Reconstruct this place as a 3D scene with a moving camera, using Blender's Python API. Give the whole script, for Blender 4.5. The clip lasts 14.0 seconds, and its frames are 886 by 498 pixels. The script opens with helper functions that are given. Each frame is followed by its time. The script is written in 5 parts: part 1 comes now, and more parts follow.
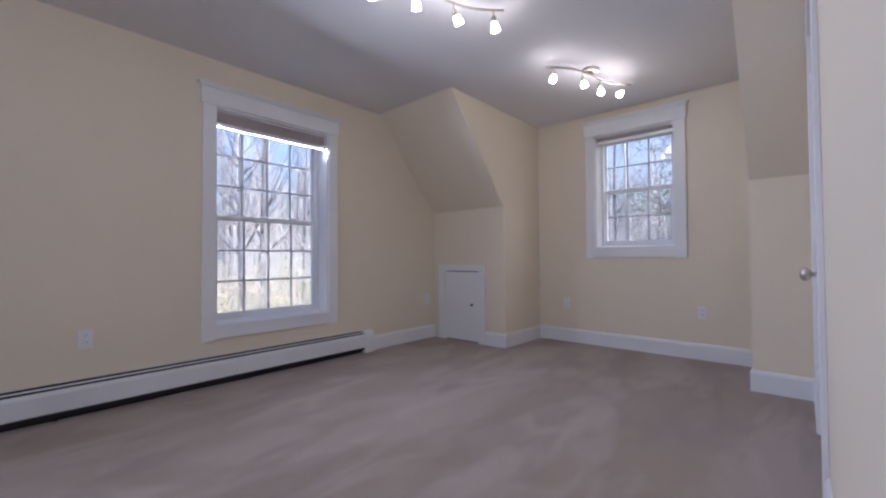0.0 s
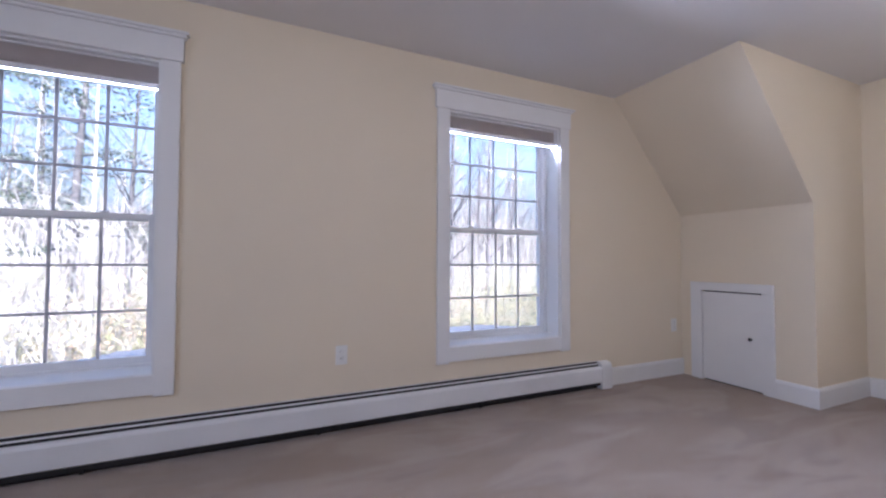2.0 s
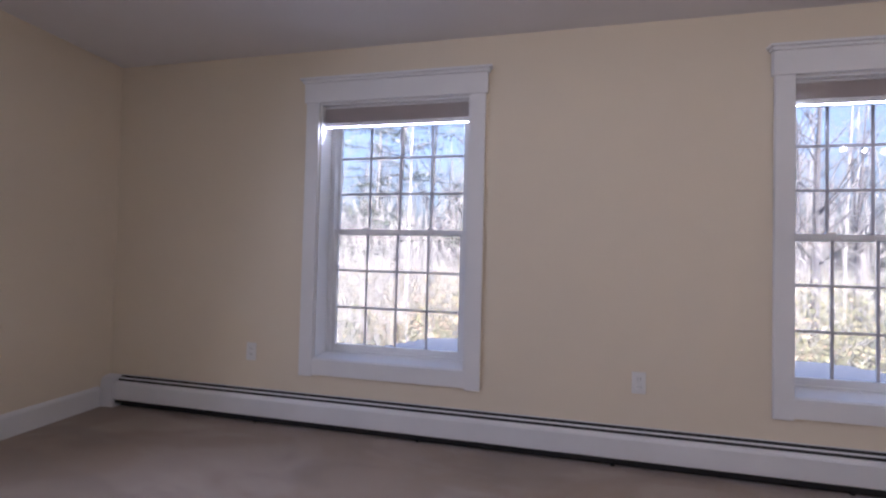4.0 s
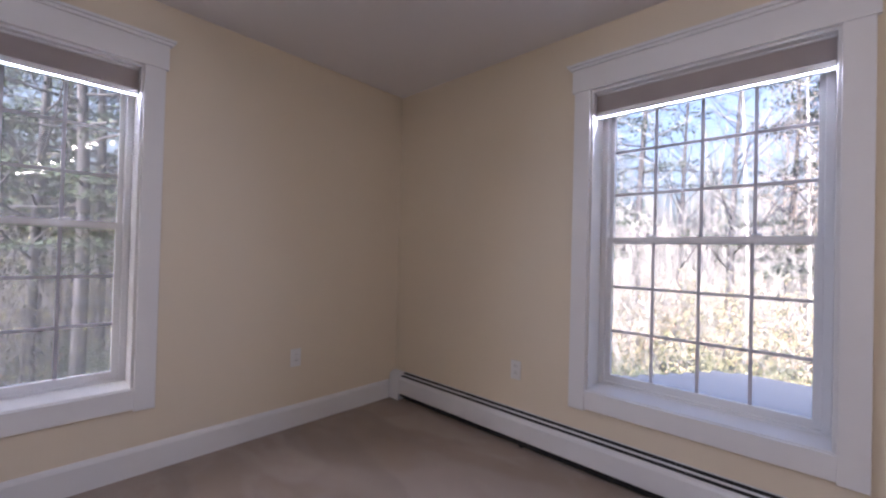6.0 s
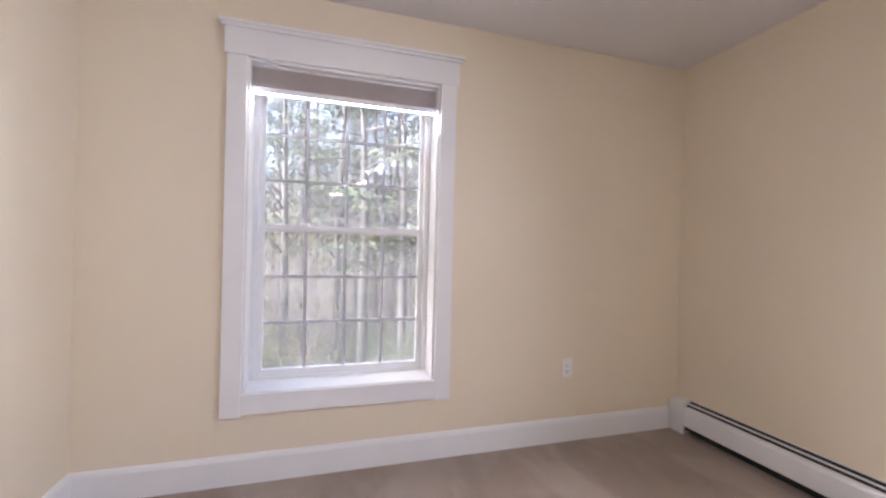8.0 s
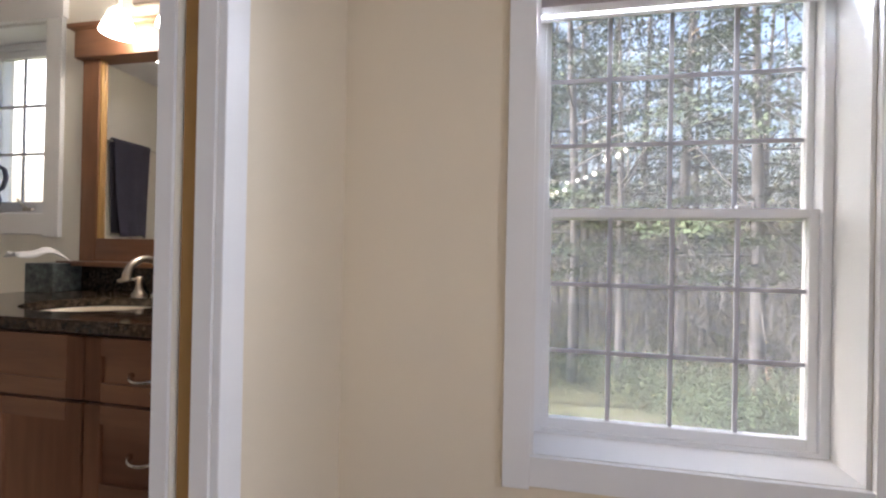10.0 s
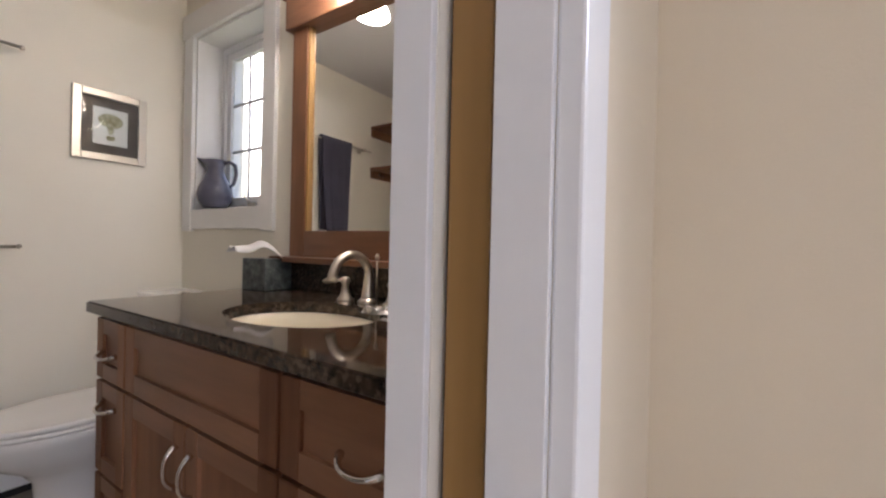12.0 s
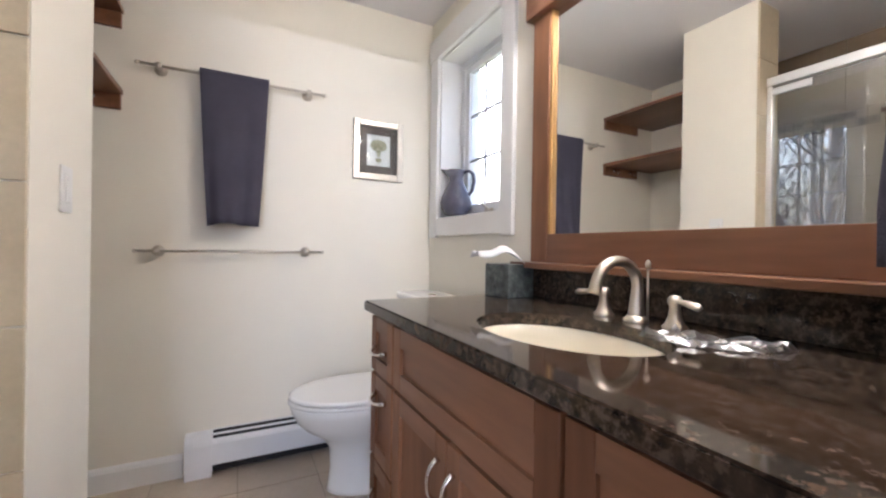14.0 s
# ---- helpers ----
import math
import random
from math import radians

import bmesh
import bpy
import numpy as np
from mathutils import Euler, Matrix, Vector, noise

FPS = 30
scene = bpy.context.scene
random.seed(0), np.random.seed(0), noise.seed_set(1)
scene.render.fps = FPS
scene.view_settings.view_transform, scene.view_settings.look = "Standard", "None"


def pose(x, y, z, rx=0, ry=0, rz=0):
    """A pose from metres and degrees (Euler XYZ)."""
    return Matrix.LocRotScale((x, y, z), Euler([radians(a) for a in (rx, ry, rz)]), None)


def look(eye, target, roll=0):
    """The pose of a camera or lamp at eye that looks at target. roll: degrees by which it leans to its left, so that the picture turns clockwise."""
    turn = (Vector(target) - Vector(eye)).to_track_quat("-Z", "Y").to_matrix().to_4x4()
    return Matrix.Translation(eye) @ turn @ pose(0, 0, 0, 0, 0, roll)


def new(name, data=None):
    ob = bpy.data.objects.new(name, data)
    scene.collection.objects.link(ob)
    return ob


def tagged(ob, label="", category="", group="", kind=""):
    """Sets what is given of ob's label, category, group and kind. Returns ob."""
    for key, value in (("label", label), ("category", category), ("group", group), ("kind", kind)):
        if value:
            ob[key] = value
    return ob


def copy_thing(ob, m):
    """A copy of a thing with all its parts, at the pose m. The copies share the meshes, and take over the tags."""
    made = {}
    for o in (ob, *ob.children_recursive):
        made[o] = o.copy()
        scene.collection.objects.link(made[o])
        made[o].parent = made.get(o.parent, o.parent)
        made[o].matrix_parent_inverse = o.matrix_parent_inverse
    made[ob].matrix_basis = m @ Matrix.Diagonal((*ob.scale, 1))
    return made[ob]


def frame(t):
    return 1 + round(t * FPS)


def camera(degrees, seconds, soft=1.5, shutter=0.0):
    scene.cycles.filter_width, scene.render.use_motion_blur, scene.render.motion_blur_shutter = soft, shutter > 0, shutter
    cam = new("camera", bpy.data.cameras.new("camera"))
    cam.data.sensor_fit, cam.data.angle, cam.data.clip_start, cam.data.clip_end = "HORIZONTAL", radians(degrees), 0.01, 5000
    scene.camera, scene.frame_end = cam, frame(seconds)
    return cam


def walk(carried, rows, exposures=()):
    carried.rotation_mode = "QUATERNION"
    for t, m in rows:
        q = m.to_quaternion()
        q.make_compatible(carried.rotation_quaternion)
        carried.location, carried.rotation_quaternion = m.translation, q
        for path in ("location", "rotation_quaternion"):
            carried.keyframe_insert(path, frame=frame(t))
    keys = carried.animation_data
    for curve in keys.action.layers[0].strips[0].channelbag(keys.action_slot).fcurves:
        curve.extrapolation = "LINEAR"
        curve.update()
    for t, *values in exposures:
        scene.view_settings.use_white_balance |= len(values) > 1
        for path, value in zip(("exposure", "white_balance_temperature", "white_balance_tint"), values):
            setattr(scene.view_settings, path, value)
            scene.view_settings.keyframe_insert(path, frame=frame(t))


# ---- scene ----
cam = camera(95.6, 14.0, soft=2.3)
PATH = [
    (0, (3.067, -3.188, 0.91), (4.561, -1.859, 0.952), -0.4),
    (0.5, (3.097, -2.97, 0.899), (4.498, -1.544, 0.949), -0.4),
    (1, (3.08, -2.742, 0.929), (4.339, -1.189, 0.977), -0.2),
    (1.5, (3.034, -2.555, 0.952), (4.116, -0.874, 1.012), -0.2),
    (2, (3.009, -2.459, 1.002), (3.825, -0.634, 1.063), 0.2),
    (2.5, (2.985, -2.41, 1.035), (3.478, -0.473, 1.099), 0.5),
    (3, (2.945, -2.368, 1.055), (3.155, -0.38, 1.112), 0.7),
    (3.2, (2.956, -2.376, 1.054), (3.035, -0.379, 1.113), 0.9),
    (5.3, (2.517, -2.149, 1.138), (1.466, -0.447, 1.155), 1.5),
    (5.5, (2.484, -2.138, 1.144), (1.343, -0.495, 1.159), 1.5),
    (6, (2.462, -2.107, 1.135), (1.093, -0.649, 1.158), 1.5),
    (6.5, (2.43, -2.127, 1.136), (0.891, -0.85, 1.158), 1.6),
    (7, (2.369, -2.162, 1.148), (0.678, -1.095, 1.16), 1.6),
    (7.5, (2.256, -2.212, 1.166), (0.435, -1.385, 1.163), 1.6),
    (8, (2.11, -2.292, 1.146), (0.196, -1.713, 1.143), 1.4),
    (8.2, (2.045, -2.312, 1.136), (0.102, -1.837, 1.134), 1.4),
    (10.3, (1.258, -2.76, 1.088), (-0.683, -3.246, 1.095), 1.2),
    (10.5, (1.2, -2.798, 1.087), (-0.718, -3.366, 1.092), 1.3),
    (11, (1.052, -2.951, 1.069), (-0.804, -3.698, 1.072), 1.2),
    (11.5, (0.962, -3.088, 1.067), (-0.818, -3.999, 1.065), 1.3),
    (12, (0.893, -3.225, 1.066), (-0.783, -4.318, 1.054), 1.3),
    (12.5, (0.853, -3.337, 1.063), (-0.665, -4.639, 1.047), 1.3),
    (13, (0.849, -3.407, 1.057), (-0.475, -4.906, 1.037), 1.2),
    (13.5, (0.842, -3.433, 1.058), (-0.279, -5.09, 1.053), 1.0),
    (14, (0.852, -3.435, 1.06), (-0.056, -5.217, 1.055), 0.9),
]
EXPOSURES = [
    (0, 1.82, 5100, 20), (0.6, 1.75, 5100, 20), (1.5, 2.3, 5100, 20), (3, 1.85, 5200, 24), (5.5, 2.05, 5500, 25), (6.5, 2.25, 5600, 24), (7.5, 2.98, 5800, 21),
    (8.2, 3.05, 5750, 20), (10.5, 2.5, 5900, 15), (11.5, 2.68, 5900, 17), (12.5, 2.95, 5850, 18), (13.5, 3.55, 5500, 16), (14, 3.55, 5400, 16)]
walk(cam, [(t, look(eye, target, roll)) for t, eye, target, roll in PATH], EXPOSURES)

# ---- world and sun ----
SUN_ELEV, SUN_AZ = 38.0, 177.0      # degrees; azimuth clockwise from +y
world = bpy.data.worlds.new("sky_world")
scene.world = world
world.use_nodes = True
wn = world.node_tree.nodes
bg = wn["Background"]
sky = wn.new("ShaderNodeTexSky")
sky.sky_type = "NISHITA"
sky.sun_disc = False
sky.sun_elevation, sky.sun_rotation = radians(SUN_ELEV), radians(SUN_AZ)
sky.dust_density, sky.air_density, sky.ozone_density = 10.0, 1.0, 0.0
world.node_tree.links.new(sky.outputs[0], bg.inputs[0])
bg.inputs[1].default_value = 0.15
sun_data = bpy.data.lights.new("sun", "SUN")
sun_data.energy, sun_data.angle, sun_data.color = 4.8, radians(0.5), (1.0, 0.95, 0.87)
sun = new("sun", sun_data)
az, el = radians(SUN_AZ), radians(SUN_ELEV)
sun_dir = Vector((math.sin(az) * math.cos(el), math.cos(az) * math.cos(el), math.sin(el)))
sun.matrix_basis = look(sun_dir * 30, (0, 0, 0))


def sky_lamp(name, m, width, z, depth, power, colour=(0.90, 0.93, 1.0)):
    """Added strip lamp boosting the sky light, under the shade at the head of a window opening, aimed into the room and
    down.
    """
    d = bpy.data.lights.new(name, "AREA")
    d.shape, d.size, d.size_y, d.energy, d.color, d.spread = "RECTANGLE", width, 0.008, power, colour, radians(125)
    o = new(name, d)
    o.matrix_basis = m @ look((0, depth, z), (0, depth - 1.0, z - 0.32))
    return o


sky_lamp("window_light_1", pose(2.035, 0, 0), 0.90, 1.883, 0.06, 3.0)
sky_lamp("window_light_2", pose(4.62, 0, 0), 0.90, 1.889, 0.06, 4.1)
sky_lamp("window_light_3", pose(0, -2.168, 0, 0, 0, 90), 0.90, 1.879, 0.06, 3.7)


# ---- materials ----
def material(name, base, rough=0.6, metal=0.0, var=0.06, scale=6.0, fine=0.0, fine_scale=400.0, bump=0.0, spec=0.5, tint=None, rand=0.0,
             stretch=(1, 1, 1), emit=None, emit_strength=0.0, rough_var=0.0, coat=0.0):
    """A surface with blotches at one scale, grain at another and fine relief."""
    m = bpy.data.materials.new(name)
    m.use_nodes = True
    n, l = m.node_tree.nodes, m.node_tree.links
    p = n["Principled BSDF"]
    tc = n.new("ShaderNodeTexCoord")
    mp = n.new("ShaderNodeMapping")
    mp.inputs["Scale"].default_value = stretch
    l.new(tc.outputs["Object"], mp.inputs["Vector"])
    big = n.new("ShaderNodeTexNoise")
    big.inputs["Scale"].default_value, big.inputs["Detail"].default_value = scale, 4.0
    l.new(mp.outputs[0], big.inputs["Vector"])
    small = n.new("ShaderNodeTexNoise")
    small.inputs["Scale"].default_value, small.inputs["Detail"].default_value = fine_scale, 3.0
    l.new(mp.outputs[0], small.inputs["Vector"])
    ramp = n.new("ShaderNodeMix")
    ramp.data_type = "RGBA"
    other = tint or tuple(c * 0.82 for c in base)
    ramp.inputs["A"].default_value, ramp.inputs["B"].default_value = (*base, 1), (*other, 1)
    mr = n.new("ShaderNodeMapRange")
    mr.inputs["From Min"].default_value, mr.inputs["From Max"].default_value = 0.3, 0.7
    mr.inputs["To Min"].default_value, mr.inputs["To Max"].default_value = 0.0, min(1.0, var * 8)
    l.new(big.outputs["Fac"], mr.inputs["Value"])
    l.new(mr.outputs[0], ramp.inputs["Factor"])
    hsv = n.new("ShaderNodeHueSaturation")
    l.new(ramp.outputs["Result"], hsv.inputs["Color"])
    val = n.new("ShaderNodeMath")
    val.operation = "MULTIPLY_ADD"
    val.inputs[1].default_value, val.inputs[2].default_value = fine, 1.0 - fine / 2
    l.new(small.outputs["Fac"], val.inputs[0])
    if rand:
        oi = n.new("ShaderNodeObjectInfo")
        add = n.new("ShaderNodeMath")
        add.operation = "MULTIPLY_ADD"
        add.inputs[1].default_value, add.inputs[2].default_value = rand, -rand / 2
        l.new(oi.outputs["Random"], add.inputs[0])
        tot = n.new("ShaderNodeMath")
        tot.operation = "ADD"
        l.new(val.outputs[0], tot.inputs[0])
        l.new(add.outputs[0], tot.inputs[1])
        l.new(tot.outputs[0], hsv.inputs["Value"])
    else:
        l.new(val.outputs[0], hsv.inputs["Value"])
    l.new(hsv.outputs[0], p.inputs["Base Color"])
    p.inputs["Roughness"].default_value, p.inputs["Metallic"].default_value = rough, metal
    p.inputs["Specular IOR Level"].default_value = spec
    p.inputs["Coat Weight"].default_value = coat
    if rough_var:
        rr = n.new("ShaderNodeMapRange")
        rr.inputs["To Min"].default_value, rr.inputs["To Max"].default_value = rough - rough_var, rough + rough_var
        l.new(big.outputs["Fac"], rr.inputs["Value"])
        l.new(rr.outputs[0], p.inputs["Roughness"])
    if bump:
        b = n.new("ShaderNodeBump")
        b.inputs["Strength"].default_value, b.inputs["Distance"].default_value = 1.0, bump
        l.new(small.outputs["Fac"], b.inputs["Height"])
        l.new(b.outputs[0], p.inputs["Normal"])
    if emit:
        p.inputs["Emission Color"].default_value = (*emit, 1)
        p.inputs["Emission Strength"].default_value = emit_strength
    return m


def glass_material(name, rough=0.0, gloss=0.045, tone=(0.95, 0.97, 0.96), haze=0.0):
    """Thin pane: clear with mirror-like gloss."""
    m = bpy.data.materials.new(name)
    m.use_nodes = True
    n, l = m.node_tree.nodes, m.node_tree.links
    n.remove(n["Principled BSDF"])
    tr = n.new("ShaderNodeBsdfTransparent")
    tr.inputs[0].default_value = (*tone, 1)
    gl = n.new("ShaderNodeBsdfGlossy")
    gl.inputs["Roughness"].default_value = rough
    lw = n.new("ShaderNodeLayerWeight")
    pw = n.new("ShaderNodeMath")
    pw.operation = "POWER"
    pw.inputs[1].default_value = 4.0
    l.new(lw.outputs["Facing"], pw.inputs[0])
    fr = n.new("ShaderNodeMath")
    fr.operation = "MULTIPLY_ADD"
    fr.inputs[1].default_value, fr.inputs[2].default_value = 0.8, gloss
    l.new(pw.outputs[0], fr.inputs[0])
    mx = n.new("ShaderNodeMixShader")
    l.new(fr.outputs[0], mx.inputs[0])
    l.new(tr.outputs[0], mx.inputs[1])
    l.new(gl.outputs[0], mx.inputs[2])
    if haze:        # translucent veil standing in for the pale glare over the view
        tl = n.new("ShaderNodeBsdfTranslucent")
        tl.inputs[0].default_value = (0.80, 0.83, 0.88, 1)
        m2 = n.new("ShaderNodeMixShader")
        m2.inputs[0].default_value = haze
        l.new(mx.outputs[0], m2.inputs[1])
        l.new(tl.outputs[0], m2.inputs[2])
        mx = m2
    l.new(mx.outputs[0], n["Material Output"].inputs[0])
    return m


def carpet_material():
    m = material("carpet", (0.33, 0.25, 0.187), rough=0.95, var=0.05, scale=2.2, fine=0.75, fine_scale=170.0, bump=0.006, spec=0.1,
                 tint=(0.265, 0.198, 0.145))
    n, l = m.node_tree.nodes, m.node_tree.links
    # vacuum tracks: soft swaths with the pile laid over, crossing at several angles
    tc = n.new("ShaderNodeTexCoord")
    p = n["Principled BSDF"]
    for turn, stretch, scale, lo, hi, top, tone in ((0.6, (0.8, 1.6, 1), 1.2, 0.49, 0.58, 0.55, (0.40, 0.325, 0.27, 1)),
                                                    (-0.5, (0.7, 2.1, 1), 1.3, 0.53, 0.61, 0.50, (0.42, 0.345, 0.285, 1)),
                                                    (1.25, (0.8, 2.4, 1), 1.5, 0.54, 0.62, 0.45, (0.245, 0.19, 0.15, 1))):
        mp = n.new("ShaderNodeMapping")
        mp.inputs["Scale"].default_value, mp.inputs["Rotation"].default_value = stretch, (0, 0, turn)
        l.new(tc.outputs["Object"], mp.inputs["Vector"])
        swath = n.new("ShaderNodeTexNoise")
        swath.inputs["Scale"].default_value, swath.inputs["Detail"].default_value, swath.inputs["Distortion"].default_value = scale, 3.0, 0.9
        l.new(mp.outputs[0], swath.inputs["Vector"])
        mr = n.new("ShaderNodeMapRange")
        mr.inputs["From Min"].default_value, mr.inputs["From Max"].default_value = lo, hi
        mr.inputs["To Min"].default_value, mr.inputs["To Max"].default_value = 0.0, top
        l.new(swath.outputs["Fac"], mr.inputs["Value"])
        mix = n.new("ShaderNodeMix")
        mix.data_type = "RGBA"
        l.new(p.inputs["Base Color"].links[0].from_socket, mix.inputs["A"])
        mix.inputs["B"].default_value = tone
        l.new(mr.outputs[0], mix.inputs["Factor"])
        l.new(mix.outputs["Result"], p.inputs["Base Color"])
    p.inputs["Sheen Weight"].default_value = 0.3
    return m


PAINT = material("cream_wall_paint", (0.77, 0.68, 0.53), rough=0.55, var=0.03, scale=1.5, fine=0.03, fine_scale=180, bump=0.0004, spec=0.35,
                 tint=(0.74, 0.65, 0.50))
BATH_PAINT = material("ivory_wall_paint", (0.83, 0.79, 0.69), rough=0.5, var=0.03, scale=1.5, fine=0.03, fine_scale=180, bump=0.0004, spec=0.35)
CEIL = material("white_ceiling_paint", (0.78, 0.76, 0.76), rough=0.8, var=0.03, scale=1.2, fine=0.03, fine_scale=150, bump=0.0005, spec=0.2)
TRIM = material("white_trim_paint", (0.81, 0.805, 0.80), rough=0.35, var=0.03, scale=3, fine=0.02, fine_scale=90, bump=0.0002, spec=0.45)
VINYL = material("white_vinyl", (0.82, 0.83, 0.85), rough=0.3, var=0.02, scale=3, spec=0.5)
# white bars made grey: their backlit shade is in the colour
GRILLE = material("backlit_grille_bar", (0.50, 0.50, 0.55), rough=0.4, var=0.02, scale=3)
ENAMEL = material("white_enamel", (0.78, 0.78, 0.79), rough=0.35, var=0.06, scale=4, fine=0.02, fine_scale=60, spec=0.5)
# near-black: shade put into slots and gaps, also the bronze knob's colour
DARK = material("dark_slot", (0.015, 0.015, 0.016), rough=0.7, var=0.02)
CARPET = carpet_material()
SHADE = material("taupe_shade_fabric", (0.62, 0.565, 0.545), rough=0.9, var=0.04, scale=8, fine=0.2, fine_scale=500, bump=0.0005, spec=0.1)
GLASS = glass_material("window_glass", gloss=0.045, haze=0.085)
CLEAR_GLASS = glass_material("clear_shower_glass", 0.0, 0.20)
NICKEL = material("brushed_nickel", (0.60, 0.55, 0.48), rough=0.36, metal=1.0, var=0.04, scale=20, rough_var=0.06)
CHROME = material("chrome", (0.80, 0.80, 0.80), rough=0.08, metal=1.0, var=0.02)
PLATE = material("white_plastic", (0.80, 0.79, 0.76), rough=0.35, var=0.02)
BULB = material("lit_frosted_glass", (0.9, 0.87, 0.8), rough=0.4, var=0.0, emit=(1.0, 0.86, 0.66), emit_strength=12.5)
VANITY_BULB = material("lit_opal_glass", (0.9, 0.87, 0.8), rough=0.4, var=0.0, emit=(1.0, 0.88, 0.70), emit_strength=6.5)


# ---- building helpers ----
def box(bm, x0, x1, y0, y1, z0, z1, bevel=0.0, seg=2):
    vs = [bm.verts.new((x, y, z)) for x in (x0, x1) for y in (y0, y1) for z in (z0, z1)]
    fs = [(0, 1, 3, 2), (4, 6, 7, 5), (0, 4, 5, 1), (2, 3, 7, 6), (0, 2, 6, 4), (1, 5, 7, 3)]
    faces = [bm.faces.new([vs[i] for i in f]) for f in fs]
    if bevel:
        edges = list({e for f in faces for e in f.edges})
        bmesh.ops.bevel(bm, geom=edges, offset=bevel, segments=seg, profile=0.5, affect="EDGES")
    return bm


def prism(bm, pts, axis, a0, a1):
    """A polygon in the plane across an axis, drawn out from a0 to a1."""
    def at(p, a):
        return {"x": (a, p[0], p[1]), "y": (p[0], a, p[1]), "z": (p[0], p[1], a)}[axis]
    lo, hi = [bm.verts.new(at(p, a0)) for p in pts], [bm.verts.new(at(p, a1)) for p in pts]
    bm.faces.new(lo)
    bm.faces.new(hi[::-1])
    k = len(pts)
    for i in range(k):
        bm.faces.new((lo[i], hi[i], hi[(i + 1) % k], lo[(i + 1) % k]))
    bmesh.ops.recalc_face_normals(bm, faces=bm.faces[:])
    return bm


def lathe(bm, profile, steps=24, m=None):
    """A profile of (radius, height) turned round z."""
    rings = []
    for r, z in profile:
        if r < 1e-5:
            rings.append([bm.verts.new((0, 0, z))])
        else:
            rings.append([bm.verts.new((r * math.cos(2 * math.pi * i / steps), r * math.sin(2 * math.pi * i / steps), z)) for i in range(steps)])
    for a, b in zip(rings, rings[1:]):
        for i in range(steps):
            j = (i + 1) % steps
            if len(a) == 1 and len(b) > 1:
                bm.faces.new((a[0], b[j], b[i]))
            elif len(b) == 1 and len(a) > 1:
                bm.faces.new((a[i], a[j], b[0]))
            elif len(a) > 1:
                bm.faces.new((a[i], a[j], b[j], b[i]))
    if m is not None:
        bmesh.ops.transform(bm, matrix=m, verts=list({v for r in rings for v in r}))
    for f in bm.faces:
        f.smooth = True
    bmesh.ops.recalc_face_normals(bm, faces=bm.faces[:])
    return bm


def tube(bm, pts, radii, steps=10):
    """A round rod along points, with a radius at each."""
    pts = [Vector(p) for p in pts]
    if not isinstance(radii, (list, tuple)):
        radii = [radii] * len(pts)
    rings, side = [], None
    for i, p in enumerate(pts):
        d = (pts[min(i + 1, len(pts) - 1)] - pts[max(i - 1, 0)]).normalized()
        if side is None:
            side = d.orthogonal().normalized()
        side = (side - d * side.dot(d)).normalized()
        up = d.cross(side)
        rings.append([bm.verts.new(p + (side * math.cos(2 * math.pi * k / steps) + up * math.sin(2 * math.pi * k / steps)) * radii[i]) for k in range(steps)])
    for a, b in zip(rings, rings[1:]):
        for k in range(steps):
            f = bm.faces.new((a[k], a[(k + 1) % steps], b[(k + 1) % steps], b[k]))
            f.smooth = True
    bm.faces.new(rings[0][::-1])
    bm.faces.new(rings[-1])
    return bm


def part(name, bm, mat, parent=None, label=""):
    """Links a bmesh as one mesh object, under a thing or a part if given."""
    me = bpy.data.meshes.new(name)
    bm.to_mesh(me)
    bm.free()
    me.materials.append(mat)
    ob = new(name, me)
    if parent is not None:
        ob.parent = parent
    return tagged(ob, label)


def thing(name, label, category, m=None, group="", kind=""):
    ob = new(name)
    ob.empty_display_size = 0.1
    if m is not None:
        ob.matrix_basis = m
    return tagged(ob, label, category, group, kind)


def nb():
    return bmesh.new()


def wall(name, label, mat, axis, t0, t1, a0, a1, z0, z1, holes=()):
    """A wall along x or y, of thickness t0 to t1, with openings (a, b, low, high) cut through it."""
    bm = nb()
    def put(p, q, lo, hi):
        if q - p > 1e-4 and hi - lo > 1e-4:
            if axis == "x":
                box(bm, p, q, t0, t1, lo, hi)
            else:
                box(bm, t0, t1, p, q, lo, hi)
    at = a0
    for p, q, lo, hi in sorted(holes):
        put(at, p, z0, z1)
        put(p, q, z0, lo)
        put(p, q, hi, z1)
        at = q
    put(at, a1, z0, z1)
    return tagged(part(name, bm, mat), label, "wall", kind="structure")


# ---- the plan ----
CEIL_Z = 2.375
WEST, NORTH, SOUTH, SOUTH_E = 0.0, 0.0, -3.312, -3.25
KNEE_X, KNEE_Z, SLOPE_X = 6.487, 1.42, 5.68
DORM_N, DORM_S, DORM_X = -0.972, -2.935, 7.207
BATH_W, BATH_S, BATH_N = -0.16, -5.6, -3.452
DOOR_A, DOOR_B, DOOR_H = 0.622, 1.42, 2.05
BLOCK_X, BLOCK_N, BLOCK_S = 1.237, -4.559, -4.95
NOOK_X, SHOWER_X = 1.86, 2.15
STUB_X, SHOWER_S = 1.43, -4.868
SILL, HEAD = 0.428, 2.034
WW, WE = (1.555, 2.515), (4.148, 5.09)
WV = (-2.645, -1.69)
DW, DW_SILL, DW_HEAD = (-2.346, -1.612), 1.0, 2.15
BW, BW_SILL, BW_HEAD = (-5.48, -4.86), 1.226, 2.13

